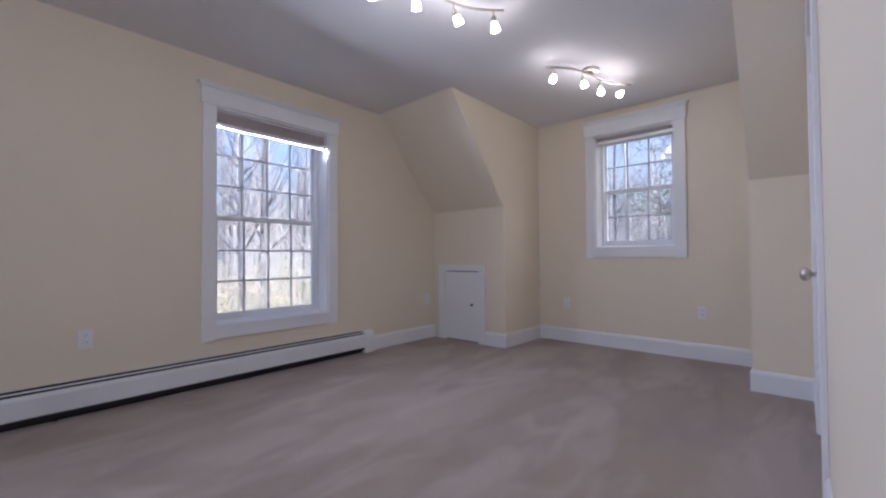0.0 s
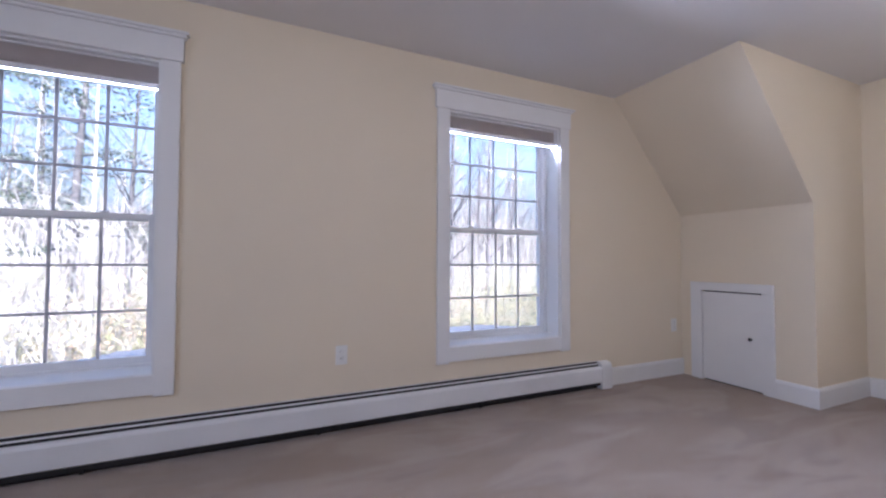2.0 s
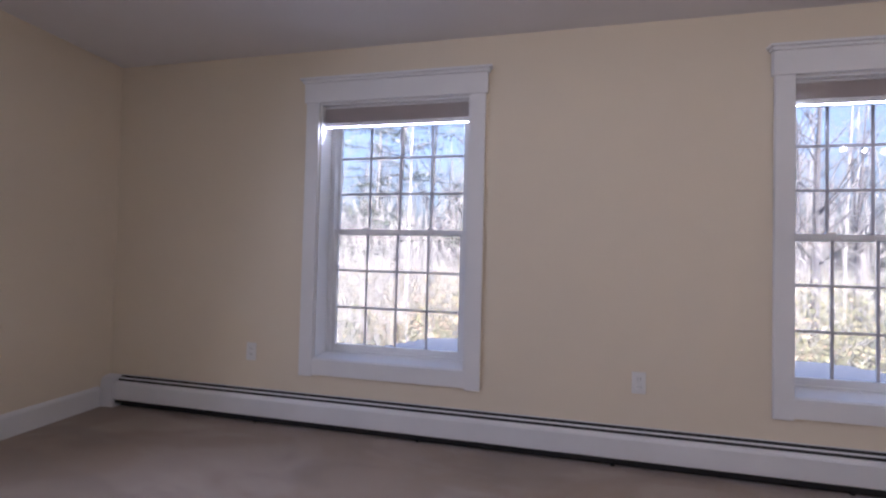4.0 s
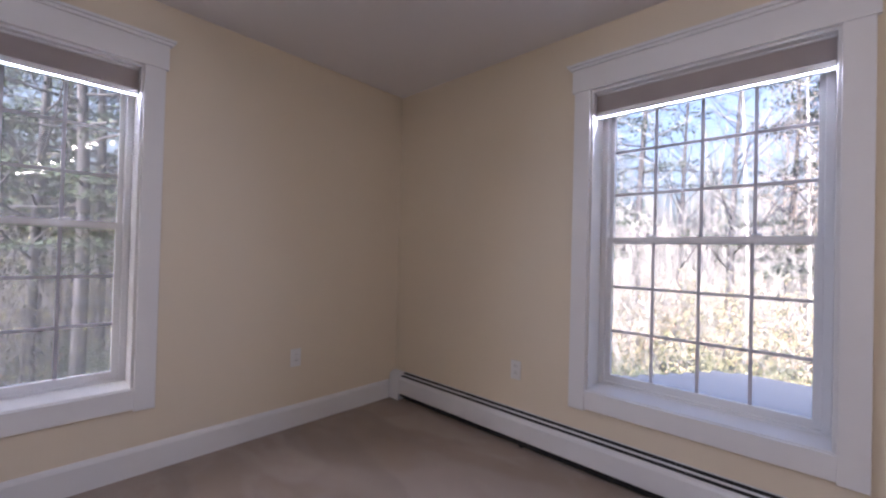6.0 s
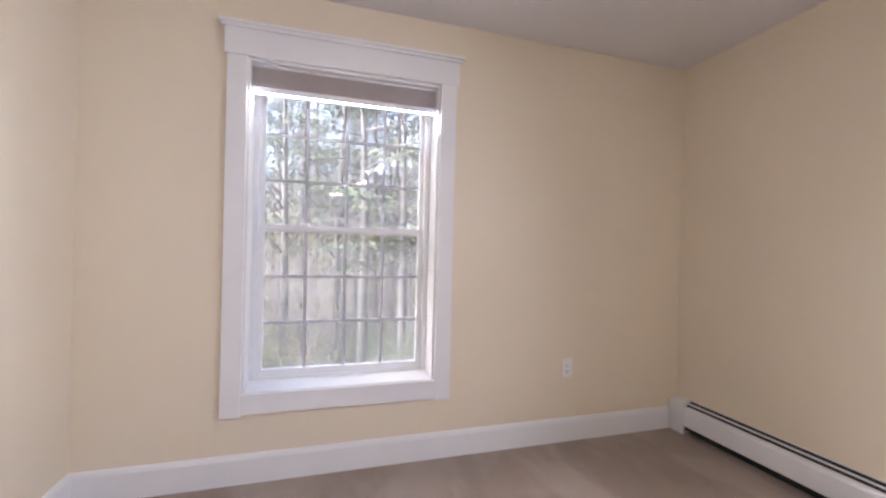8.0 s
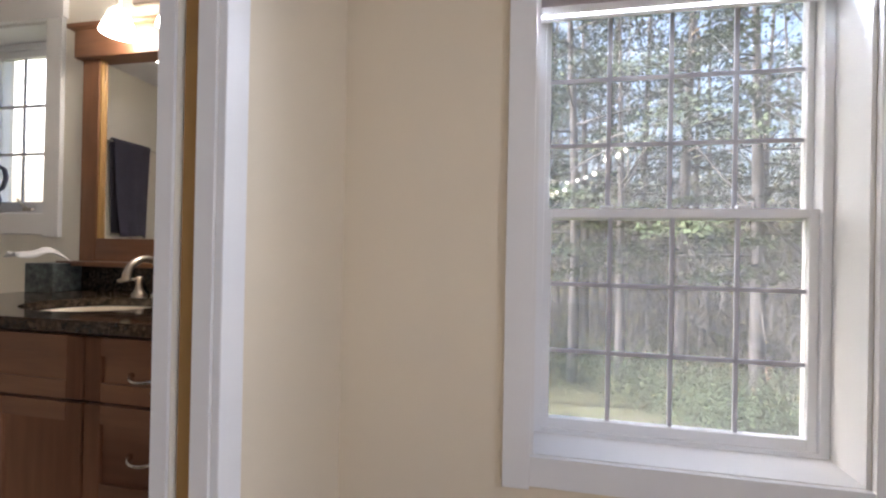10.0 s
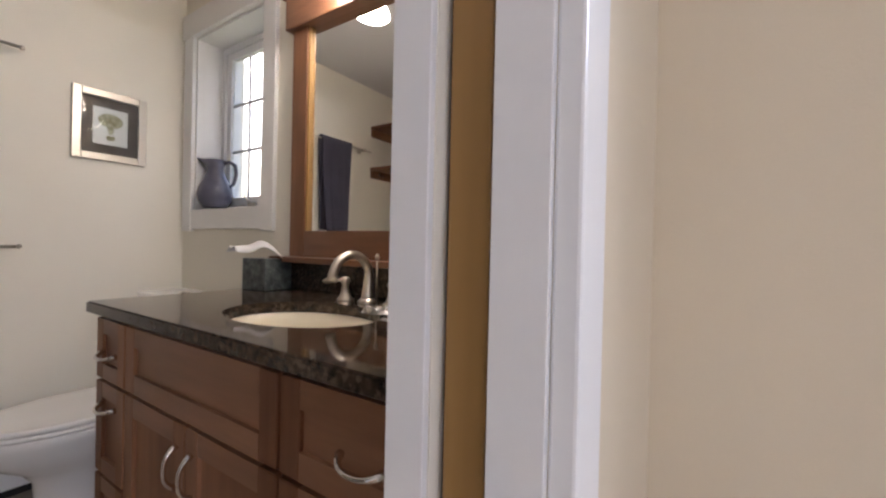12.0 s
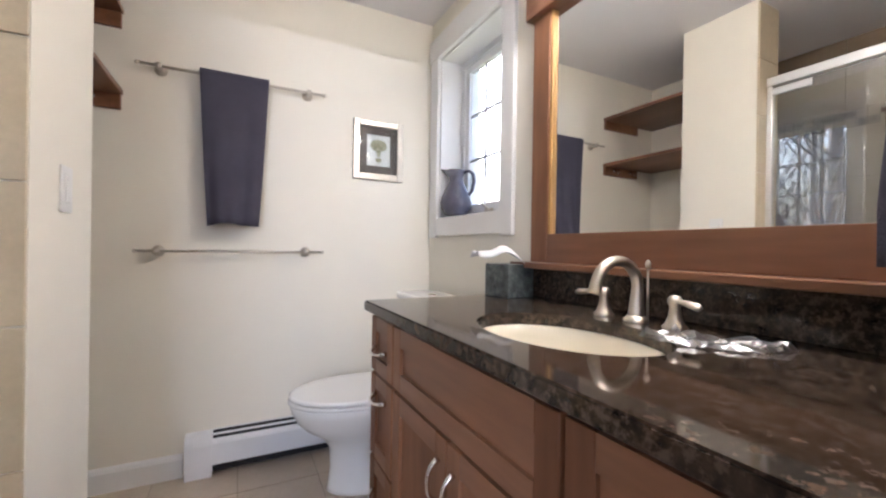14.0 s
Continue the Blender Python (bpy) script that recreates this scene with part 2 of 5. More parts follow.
wall("wall_north", "cream painted bedroom wall with two tall windows", PAINT, "x", 0.0, 0.24, -0.24, 7.45, 0, CEIL_Z,
     [(*WW, SILL, HEAD), (*WE, SILL, HEAD)])
wall("wall_west", "cream painted bedroom wall with one tall window", PAINT, "y", -0.24, 0.0, SOUTH, 0.0, 0, CEIL_Z, [(*WV, SILL, HEAD)])
# the wall between bedroom and bathroom, with a slot for the pocket door
bm = nb()
box(bm, -0.24, DOOR_A, -3.357, SOUTH, 0, CEIL_Z)
box(bm, -0.24, -0.14, -3.411, -3.357, 0, CEIL_Z)
box(bm, -0.14, DOOR_A, -3.411, -3.357, 2.06, CEIL_Z)
box(bm, DOOR_A, DOOR_B, BATH_N, SOUTH, DOOR_H, CEIL_Z)
box(bm, DOOR_B, 2.55, BATH_N, SOUTH, 0, CEIL_Z)
tagged(part("wall_south", bm, PAINT), "cream painted bedroom wall with a pocket doorway", "wall", kind="structure")
bm = nb()
box(bm, -0.24, DOOR_A, BATH_N, -3.411, 0, CEIL_Z)
tagged(part("wall_bath_north", bm, BATH_PAINT), "ivory painted bathroom wall beside the doorway", "wall", kind="structure")
wall("wall_south_entry", "cream painted bedroom wall with entry and closet doors", PAINT, "x", -3.37, SOUTH_E, 2.55, 6.6, 0, CEIL_Z,
     [(2.66, 3.44, 0, 2.05), (5.10, 5.86, 0, 2.04)])
wall("knee_wall_north", "low cream knee wall under the roof slope", PAINT, "y", KNEE_X, KNEE_X + 0.1, DORM_N + 0.1, 0.0, 0, KNEE_Z + 0.1,
     [(-0.648, -0.192, 0.0, 0.765)])
wall("knee_wall_south", "low cream knee wall beside the dormer", PAINT, "y", KNEE_X, KNEE_X + 0.1, SOUTH_E, DORM_S - 0.1, 0, KNEE_Z + 0.1)
for name, y0, y1 in (("dormer_cheek_north", DORM_N, DORM_N + 0.1), ("dormer_cheek_south", DORM_S - 0.1, DORM_S)):
    bm = prism(nb(), [(KNEE_X, 0), (DORM_X, 0), (DORM_X, CEIL_Z), (SLOPE_X, CEIL_Z), (KNEE_X, KNEE_Z)], "y", y0, y1)
    tagged(part(name, bm, PAINT), "cream painted side wall of the dormer", "wall", kind="structure")
for name, y0, y1 in (("roof_slope_north", DORM_N + 0.1, 0.0), ("roof_slope_south", SOUTH_E - 0.12, DORM_S - 0.1)):
    bm = prism(nb(), [(KNEE_X, KNEE_Z), (SLOPE_X, CEIL_Z), (SLOPE_X + 0.14, CEIL_Z + 0.1), (KNEE_X + 0.12, KNEE_Z + 0.06)], "y", y0, y1)
    tagged(part(name, bm, PAINT), "cream painted sloping ceiling under the roof", "sloped ceiling", kind="structure")
wall("wall_dormer", "cream painted dormer wall with a small window", PAINT, "y", DORM_X, DORM_X + 0.24, DORM_S - 0.1, DORM_N + 0.1, 0, CEIL_Z,
     [(*DW, DW_SILL, DW_HEAD)])
bm = prism(nb(), [(-0.5, 0.24), (-0.5, -5.8), (3.9, -5.8), (3.9, -3.37), (SLOPE_X, -3.37), (SLOPE_X, DORM_S - 0.1), (DORM_X + 0.24, DORM_S - 0.1),
                  (DORM_X + 0.24, DORM_N + 0.1), (SLOPE_X, DORM_N + 0.1), (SLOPE_X, 0.24)], "z", CEIL_Z, CEIL_Z + 0.12)
tagged(part("ceiling", bm, CEIL), "flat white painted ceiling", "ceiling", kind="structure")
bm = prism(nb(), [(-0.24, 0.24), (-0.24, -3.372), (DOOR_A, -3.372), (2.2, -3.372), (2.2, -5.3), (3.9, -5.3), (3.9, -3.37), (7.45, -3.37), (7.45, 0.24)], "z", -0.25, 0.0)
tagged(part("floor", bm, CARPET), "taupe cut-pile carpet with vacuum tracks", "carpet", kind="structure")
# hall behind the entry door
wall("wall_hall_west", "plain hall wall", PAINT, "y", 2.3, 2.4, -5.2, -3.37, 0, CEIL_Z)
wall("wall_hall_east", "plain hall wall", PAINT, "y", 3.7, 3.8, -5.2, -3.37, 0, CEIL_Z)
wall("wall_hall_end", "plain hall wall", PAINT, "x", -5.3, -5.2, 2.3, 3.8, 0, CEIL_Z)
wall("wall_closet_back", "plain closet wall", PAINT, "x", -4.1, -4.0, 3.8, 6.6, 0, CEIL_Z)
# bathroom shell
wall("wall_bath_west", "ivory painted bathroom wall with a deep-set window", BATH_PAINT, "y", -0.42, BATH_W, BATH_S, BATH_N, 0, CEIL_Z,
     [(*BW, BW_SILL, BW_HEAD)])
wall("wall_bath_south", "ivory painted bathroom wall with towel bars", BATH_PAINT, "x", -5.75, BATH_S, -0.42, 2.3, 0, CEIL_Z)
bm = nb()
box(bm, BLOCK_X, STUB_X, BLOCK_S, BLOCK_N, 0, CEIL_Z)
box(bm, STUB_X, SHOWER_X, BLOCK_S, SHOWER_S, 0, CEIL_Z)
tagged(part("wall_partition", bm, BATH_PAINT), "ivory painted partition between shower and shelf nook", "wall", kind="structure")
wall("wall_nook_east", "ivory painted wall of the shelf nook", BATH_PAINT, "y", NOOK_X, NOOK_X + 0.1, BATH_S, BLOCK_S, 0, CEIL_Z)


# ---- trim, doors and windows ----
def baseboard(bm, axis, face, sign, a0, a1, h=0.14):
    """A plain board with an eased top, standing off a wall face."""
    prof = [(0, 0), (0.016, 0), (0.016, h - 0.022), (0.011, h - 0.008), (0.004, h), (0, h)]
    pts = [(face + sign * u, v) for u, v in prof]
    if axis == "y":
        prism(bm, pts, "y", a0, a1)
    else:
        prism(bm, pts, "x", a0, a1)


def trim_run(name, runs, h=0.14):
    bm = nb()
    for r in runs:
        baseboard(bm, *r, h)
    return tagged(part(name, bm, TRIM), "white painted wooden baseboard", "baseboard", kind="structure")


trim_run("baseboard_west", [("y", WEST, 1, SOUTH, -0.075)])
trim_run("baseboard_south_west", [("x", SOUTH, 1, 0.016, 0.548)])
trim_run("baseboard_north", [("x", NORTH, -1, 5.565, KNEE_X)])
trim_run("baseboard_knee_north", [("y", KNEE_X, -1, DORM_N - 0.016, -0.729)])
trim_run("baseboard_dormer_north", [("x", DORM_N, -1, KNEE_X, DORM_X)])
trim_run("baseboard_dormer", [("y", DORM_X, -1, DORM_S, DORM_N - 0.016)])
trim_run("baseboard_dormer_south", [("x", DORM_S, 1, KNEE_X, DORM_X - 0.016)])
trim_run("baseboard_knee_south", [("y", KNEE_X, -1, SOUTH_E, DORM_S + 0.016)])
trim_run("baseboard_south", [("x", SOUTH_E, 1, 3.54, 5.0), ("x", SOUTH_E, 1, 5.96, KNEE_X - 0.016)])
trim_run("baseboard_bath_south", [("x", BATH_S, 1, 1.065, NOOK_X)], 0.105)
trim_run("baseboard_partition", [("y", BLOCK_X, -1, BLOCK_S, BLOCK_N)], 0.12)


def window(name, label, m, w, z0, z1, depth, cols, rows_low, rows_high, thick, crown=True, hung=True):
    """A cased window in its own frame: x along the wall, y outwards, z up; the origin on the floor below its middle."""
    root = thing(name, label, "window", m, kind="structure")
    h = w / 2
    cas = 0.088
    # casing: two legs, a bottom board between them, a tall head with a cap
    for sgn in (-1, 1):
        bm = nb()
        box(bm, *sorted((sgn * h, sgn * (h + cas))), -0.02, -0.0005, z0 - 0.108, z1, 0.002)
        part("side_casing", bm, TRIM, root)
    bm = nb()
    box(bm, -h, h, -0.018, -0.0005, z0 - 0.098, z0, 0.002)
    part("bottom_casing", bm, TRIM, root)
    bm = nb()
    e = 0.012
    box(bm, -h - cas - e, h + cas + e, -0.026, -0.0005, z1, z1 + 0.123, 0.002)
    if crown:
        box(bm, -h - cas - e - 0.012, h + cas + e + 0.012, -0.040, -0.0005, z1 + 0.123, z1 + 0.138, 0.003)
        box(bm, -h - cas - e - 0.024, h + cas + e + 0.024, -0.052, -0.0005, z1 + 0.138, z1 + 0.152, 0.003)
    part("head_casing", bm, TRIM, root)
    # jamb lining
    lin = 0.012
    bm = nb()
    box(bm, -h, -h + lin, 0, thick, z0, z1)
    box(bm, h - lin, h, 0, thick, z0, z1)
    box(bm, -h + lin, h - lin, 0, thick, z1 - lin, z1)
    part("jamb_lining", bm, TRIM, root)
    bm = nb()
    prism(bm, [(-0.0005, z0), (-0.0005, z0 + 0.003), (depth, z0 + 0.016), (thick, z0 + 0.010), (thick, z0)], "x", -h + lin, h - lin)
    part("window_sill", bm, TRIM, root)
    # vinyl frame
    fw = 0.030
    bm = nb()
    iz0, iz1 = z0 + 0.016, z1 - lin
    hx = h - lin
    box(bm, -hx, -hx + fw, depth, thick - 0.005, iz0, iz1, 0.003)
    box(bm, hx - fw, hx, depth, thick - 0.005, iz0, iz1, 0.003)
    box(bm, -hx + fw, hx - fw, depth + 0.001, thick - 0.006, iz1 - fw, iz1)
    box(bm, -hx + fw, hx - fw, depth + 0.001, thick - 0.006, iz0, iz0 + 0.014)
    part("window_frame", bm, VINYL, root)
    gx = hx - fw
    za, zb = iz0 + 0.014, iz1 - fw
    mid = (za + zb) / 2 + 0.005

    def sash(sname, lo, hi, y, rows, stile, low_rail, top_rail):
        bm = nb()
        box(bm, -gx, -gx + stile, y, y + 0.03, lo, hi, 0.002)
        box(bm, gx - stile, gx, y, y + 0.03, lo, hi, 0.002)
        box(bm, -gx + stile, gx - stile, y + 0.001, y + 0.029, lo, lo + low_rail)
        box(bm, -gx + stile, gx - stile, y + 0.001, y + 0.029, hi - top_rail, hi)
        s = part(sname, bm, VINYL, root)
        x0, x1, g0, g1 = -gx + stile, gx - stile, lo + low_rail, hi - top_rail
        pw, ph = (x1 - x0) / cols, (g1 - g0) / rows
        gm = bpy.data.meshes.new("pane")
        pb = nb()
        box(pb, 0, pw, -0.002, 0.002, 0, ph)
        pb.to_mesh(gm)
        pb.free()
        gm.materials.append(GLASS)
        for i in range(cols):
            for k in range(rows):
                o = new("pane", gm)
                o.parent = s
                o.location = (x0 + i * pw, y + 0.016, g0 + k * ph)
                o.visible_shadow = False
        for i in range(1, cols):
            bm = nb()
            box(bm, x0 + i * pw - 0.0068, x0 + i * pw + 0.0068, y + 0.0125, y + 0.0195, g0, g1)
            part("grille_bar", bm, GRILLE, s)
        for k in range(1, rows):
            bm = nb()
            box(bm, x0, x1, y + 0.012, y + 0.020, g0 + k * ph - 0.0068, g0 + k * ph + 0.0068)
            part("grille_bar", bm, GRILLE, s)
        return s

    if hung:
        low = sash("lower_sash", za, mid + 0.018, depth + 0.012, rows_low, 0.028, 0.036, 0.030)
        sash("upper_sash", mid - 0.018, zb, depth + 0.044, rows_high, 0.020, 0.034, 0.028)
        for sx in (-gx * 0.5, gx * 0.5):
            bm = nb()
            box(bm, sx - 0.022, sx + 0.022, depth + 0.012, depth + 0.036, mid + 0.018, mid + 0.030, 0.004)
            part("sash_lock", bm, VINYL, low)
    else:
        s = sash("sash", za, zb, depth + 0.012, rows_low, 0.036, 0.045, 0.036)
        bm = nb()
        box(bm, -0.03, 0.03, depth - 0.006, depth + 0.012, za - 0.004, za + 0.012, 0.003)
        tube(bm, [(0.0, depth - 0.002, za + 0.008), (-0.012, depth - 0.02, za + 0.03), (-0.03, depth - 0.025, za + 0.055)], [0.005, 0.004, 0.006], 8)
        part("crank_handle", bm, NICKEL, root, "small metal crank handle")
    return root


def cellular_shade(m, w, top, drop, depth=0.035):
    """A honeycomb shade pulled up: head rail, stacked pleats, white bottom rail."""
    root = thing("cellular_shade", "raised taupe honeycomb shade in the window head", "window shade", m)
    h = w / 2 - 0.014
    bm = nb()
    box(bm, -h, h, depth, depth + 0.045, top - 0.010, top - 0.0005, 0.002)
    part("head_rail", bm, TRIM, root)
    n = max(3, int(drop / 0.011))
    zt, zl = top - 0.010, top - drop + 0.030
    step = (zt - zl) / n
    pts = []
    for i in range(n):
        z = zt - i * step
        pts += [(depth + 0.010, z), (depth + 0.001, z - step / 2)]
    pts += [(depth + 0.010, zl), (depth + 0.036, zl)]
    for i in range(n):
        z = zl + i * step
        pts += [(depth + 0.044, z + step / 2), (depth + 0.036, z + step)]
    part("pleats", prism(nb(), pts, "x", -h, h), SHADE, root, "taupe pleated fabric")
    bm = nb()
    box(bm, -h, h, depth - 0.002, depth + 0.046, top - drop, zl - 0.0005, 0.004)
    part("bottom_rail", bm, TRIM, root)
    return root


def mid(pair):
    return (pair[0] + pair[1]) / 2


N_WW, N_WE = pose(mid(WW), 0, 0), pose(mid(WE), 0, 0)
W_V, E_D, W_B = pose(0, mid(WV), 0, 0, 0, 90), pose(DORM_X, mid(DW), 0, 0, 0, -90), pose(BATH_W, mid(BW), 0, 0, 0, 90)
window("window_1", "tall white double-hung window with grilles and wide casing", N_WW, WW[1] - WW[0], SILL, HEAD, 0.135, 4, 3, 3, 0.235)
window("window_2", "tall white double-hung window with grilles and wide casing", N_WE, WE[1] - WE[0], SILL, HEAD, 0.135, 4, 3, 3, 0.235)
window("window_3", "tall white double-hung window with a view of woods", W_V, WV[1] - WV[0], SILL, HEAD, 0.135, 4, 3, 3, 0.235)
window("window_4", "small white double-hung dormer window with grilles", E_D, DW[1] - DW[0], DW_SILL, DW_HEAD, 0.135, 3, 2, 2, 0.235)
window("window_5", "small white casement window set deep in its recess", W_B, BW[1] - BW[0], BW_SILL, BW_HEAD, 0.13, 3, 3, 3, 0.225, crown=False, hung=False)
for m, w, top, drop in ((N_WW, WW[1] - WW[0], HEAD - 0.012, 0.130), (N_WE, WE[1] - WE[0], HEAD - 0.012, 0.124), (W_V, WV[1] - WV[0], HEAD - 0.012, 0.134),
                        (E_D, DW[1] - DW[0], DW_HEAD - 0.012, 0.075)):
    cellular_shade(m, w, top, drop)


def heater(m, length, left_cap, right_cap):
    """Hot-water baseboard heater: x along the wall, y into the room, z up."""
    root = thing("baseboard_heater", "long white enamel baseboard heater with dark top slots", "baseboard heater", m)
    x0, x1 = (0.11 if left_cap else 0.0), length - (0.11 if right_cap else 0.0)
    back = nb()
    prism(back, [(0.0005, 0.02), (0.004, 0.02), (0.004, 0.212), (0.007, 0.2135), (0.0005, 0.216)], "x", x0, x1)
    part("back_panel", back, ENAMEL, root)
    part("core", box(nb(), x0, x1, 0.004, 0.05, 0.03, 0.166), DARK, root, "near-black block for the shade inside the heater")
    bm = nb()
    prism(bm, [(0.020, 0.185), (0.020, 0.2015), (0.028, 0.196), (0.028, 0.180)], "x", x0, x1)
    part("damper", bm, ENAMEL, root)
    # solid near-black fillings stand in for the shade in the two slots
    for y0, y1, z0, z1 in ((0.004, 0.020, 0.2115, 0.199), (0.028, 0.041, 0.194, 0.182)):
        part("slot_shade", prism(nb(), [(y0, z0 - 0.03), (y0, z0), (y1, z1), (y1, z1 - 0.03)], "x", x0, x1), DARK, root)
    bm = nb()
    prism(bm, [(0.041, 0.176), (0.042, 0.184), (0.060, 0.178), (0.066, 0.165), (0.066, 0.062), (0.058, 0.055), (0.055, 0.055), (0.060, 0.066),
               (0.060, 0.163), (0.056, 0.172)], "x", x0, x1)
    part("front_cover", bm, ENAMEL, root)
    # feet and a full-length dark strip for the shade under the heater
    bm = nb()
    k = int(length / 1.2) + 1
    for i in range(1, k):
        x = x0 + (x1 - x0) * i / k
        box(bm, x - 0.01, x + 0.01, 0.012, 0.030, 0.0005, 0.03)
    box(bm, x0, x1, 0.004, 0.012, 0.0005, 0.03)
    part("foot_gap_shade", bm, DARK, root)
    for cap, a, b in ((left_cap, 0.0, 0.11), (right_cap, length - 0.11, length)):
        if cap:
            bm = nb()
            prism(bm, [(0.0005, 0.0005), (0.0005, 0.216), (0.045, 0.210), (0.064, 0.192), (0.069, 0.165), (0.069, 0.045), (0.069, 0.0005)], "x", a, b)
            bmesh.ops.bevel(bm, geom=bm.edges[:], offset=0.003, segments=2, affect="EDGES")
            part("end_cap", bm, ENAMEL, root)
    return root


# y of the heater points into the room: turned about for the north wall
heater(pose(5.56, -0.0005, 0, 0, 0, 180) @ Matrix.Diagonal((1, 1, 0.97, 1)), 5.555, True, True)
heater(pose(-0.02, BATH_S + 0.0005, 0) @ Matrix.Diagonal((1, 1, 0.9, 1)), 1.075, False, True)


def outlet(m, name="wall_outlet", label="white duplex outlet plate"):
    """A plate with two sockets: x across, y out of the wall into the room, z up, origin at its middle."""
    root = thing(name, label, "outlet", m)
    part("plate", box(nb(), -0.035, 0.035, 0, 0.006, -0.057, 0.057, 0.0025), PLATE, root)
    for z in (-0.02, 0.02):
        bm = nb()
        lathe(bm, [(0, 0.0085), (0.015, 0.0085), (0.0165, 0.0075), (0.0165, 0.0)], 20, pose(0, 0, z, -90))
        s = part("socket", bm, PLATE, root)
        bm = nb()
        box(bm, -0.0075, -0.0055, 0.0086, 0.0092, z - 0.002, z + 0.007)
        box(bm, 0.0055, 0.0075, 0.0086, 0.0092, z - 0.002, z + 0.007)
        part("slots", bm, DARK, s)
    return root


for x in (3.445, 1.12, 6.372):
    outlet(pose(x, -0.0005, 0.44, 0, 0, 180))
outlet(pose(0.0005, -0.85, 0.44, 0, 0, -90))
outlet(pose(DORM_X - 0.0005, -2.54, 0.41, 0, 0, 90))
outlet(pose(DORM_X - 0.0005, -1.29, 0.41, 0, 0, 90))

# knee wall hatch
hatch = thing("knee_wall_door", "small white access door in the knee wall", "door", pose(KNEE_X, -0.42, 0, 0, 0, 90), kind="structure")
bm = nb()
box(bm, -0.226, 0.226, -0.016, 0.010, 0.014, 0.752, 0.002)
part("door_leaf", bm, TRIM, hatch)
# added dark backing: keeps light out and stands for the shaded gap
part("gap_backing", box(nb(), -0.2275, 0.2275, -0.030, -0.0165, 0.0005, 0.7645), DARK, hatch, "added dark backing that shades the gap round the leaf")
for a, b in ((-0.31, -0.229), (0.229, 0.325)):
    part("side_casing", box(nb(), a, b, -0.0005, 0.018, 0, 0.762, 0.002), TRIM, hatch)
part("head_casing", box(nb(), -0.31, 0.325, -0.0005, 0.020, 0.762, 0.832, 0.002), TRIM, hatch)
bm = lathe(nb(), [(0, 0.034), (0.010, 0.033), (0.014, 0.027), (0.011, 0.018), (0.006, 0.012), (0.006, 0.0)], 20, pose(-0.155, 0.010, 0.404, -90))
part("knob", bm, DARK, hatch, "small dark bronze knob")

# closet door in the south wall
closet = thing("door_2", "closed white closet door with nickel knob", "door", pose(5.48, SOUTH_E, 0), kind="structure")
part("door_leaf", box(nb(), -0.376, 0.376, -0.040, -0.004, 0.012, 2.032, 0.002), TRIM, closet)
for a, b in ((-0.47, -0.38), (0.38, 0.47)):
    part("side_casing", box(nb(), a, b, 0.0005, 0.018, 0, 2.04, 0.002), TRIM, closet)
part("head_casing", box(nb(), -0.48, 0.48, 0.0005, 0.020, 2.04, 2.16, 0.002), TRIM, closet)
bm = lathe(nb(), [(0, 0.062), (0.016, 0.060), (0.026, 0.050), (0.027, 0.040), (0.018, 0.030), (0.010, 0.024), (0.010, 0.008), (0.030, 0.006), (0.031, 0.0)],
           24, pose(-0.31, 0.004, 0.835, -90))
part("door_knob", bm, NICKEL, closet, "round nickel knob")
for z in (0.28, 1.0, 1.80):
    part("hinge", tube(nb(), [(0.378, 0.004, z - 0.045), (0.378, 0.004, z + 0.045)], 0.007, 8), TRIM, closet)
# entry doorway lining, by the first step of the walk
entry = thing("doorway_1", "white cased entry doorway to the hall", "doorway", pose(3.05, SOUTH_E, 0), kind="structure")
for a, b in ((-0.405, -0.39), (0.375, 0.39)):
    part("jamb", box(nb(), a, b, -0.12, 0.0, 0, 2.035), TRIM, entry)
part("head_jamb", box(nb(), -0.405, 0.39, -0.12, 0.0, 2.035, 2.05), TRIM, entry)

# ---- pocket doorway to the bathroom ----
OAK = material("golden_oak_edge", (0.40, 0.23, 0.068), rough=0.45, var=0.08, scale=5, fine=0.25, fine_scale=60, stretch=(1, 1, 0.06), tint=(0.25, 0.135, 0.042))
pocket = thing("pocket_door", "oak-edged pocket door slid open into the wall", "door", pose(0.238, -3.386, 0), kind="structure")
part("door_leaf", box(nb(), -0.375, 0.372, -0.0195, 0.0195, 0.012, 2.045, 0.002), OAK, pocket)
# dark strips fill the gaps beside the leaf, shade put into their colour
for y0, y1 in ((-0.0235, -0.0197), (0.0197, 0.0280)):
    part("gap_shade_strip", box(nb(), 0.30, 0.366, y0, y1, 0.012, 2.045), DARK, pocket, "near-black strip standing in for the shaded gap beside the leaf")
way = thing("doorway_2", "white cased doorway into the bathroom", "doorway", pose(0, 0, 0), kind="structure")
for y0, y1 in ((BATH_N, -3.412), (-3.356, SOUTH)):
    part("jamb", box(nb(), DOOR_A, DOOR_A + 0.008, y0, y1, 0, DOOR_H, 0.001), TRIM, way)
part("jamb", box(nb(), DOOR_B - 0.012, DOOR_B, BATH_N, SOUTH, 0, DOOR_H), TRIM, way)
part("head_jamb", box(nb(), DOOR_A + 0.008, DOOR_B - 0.012, BATH_N, SOUTH, DOOR_H - 0.012, DOOR_H), TRIM, way)
for a, b in ((0.552, DOOR_A + 0.002), (DOOR_B - 0.002, 1.51)):
    part("side_casing", box(nb(), a, b, SOUTH, SOUTH + 0.020, 0, DOOR_H, 0.003), TRIM, way)
for a, b in ((0.530, 0.602), (DOOR_B - 0.002, 1.51)):
    part("side_casing", box(nb(), a, b, BATH_N - 0.024, BATH_N - 0.0005, 0, DOOR_H, 0.003), TRIM, way)
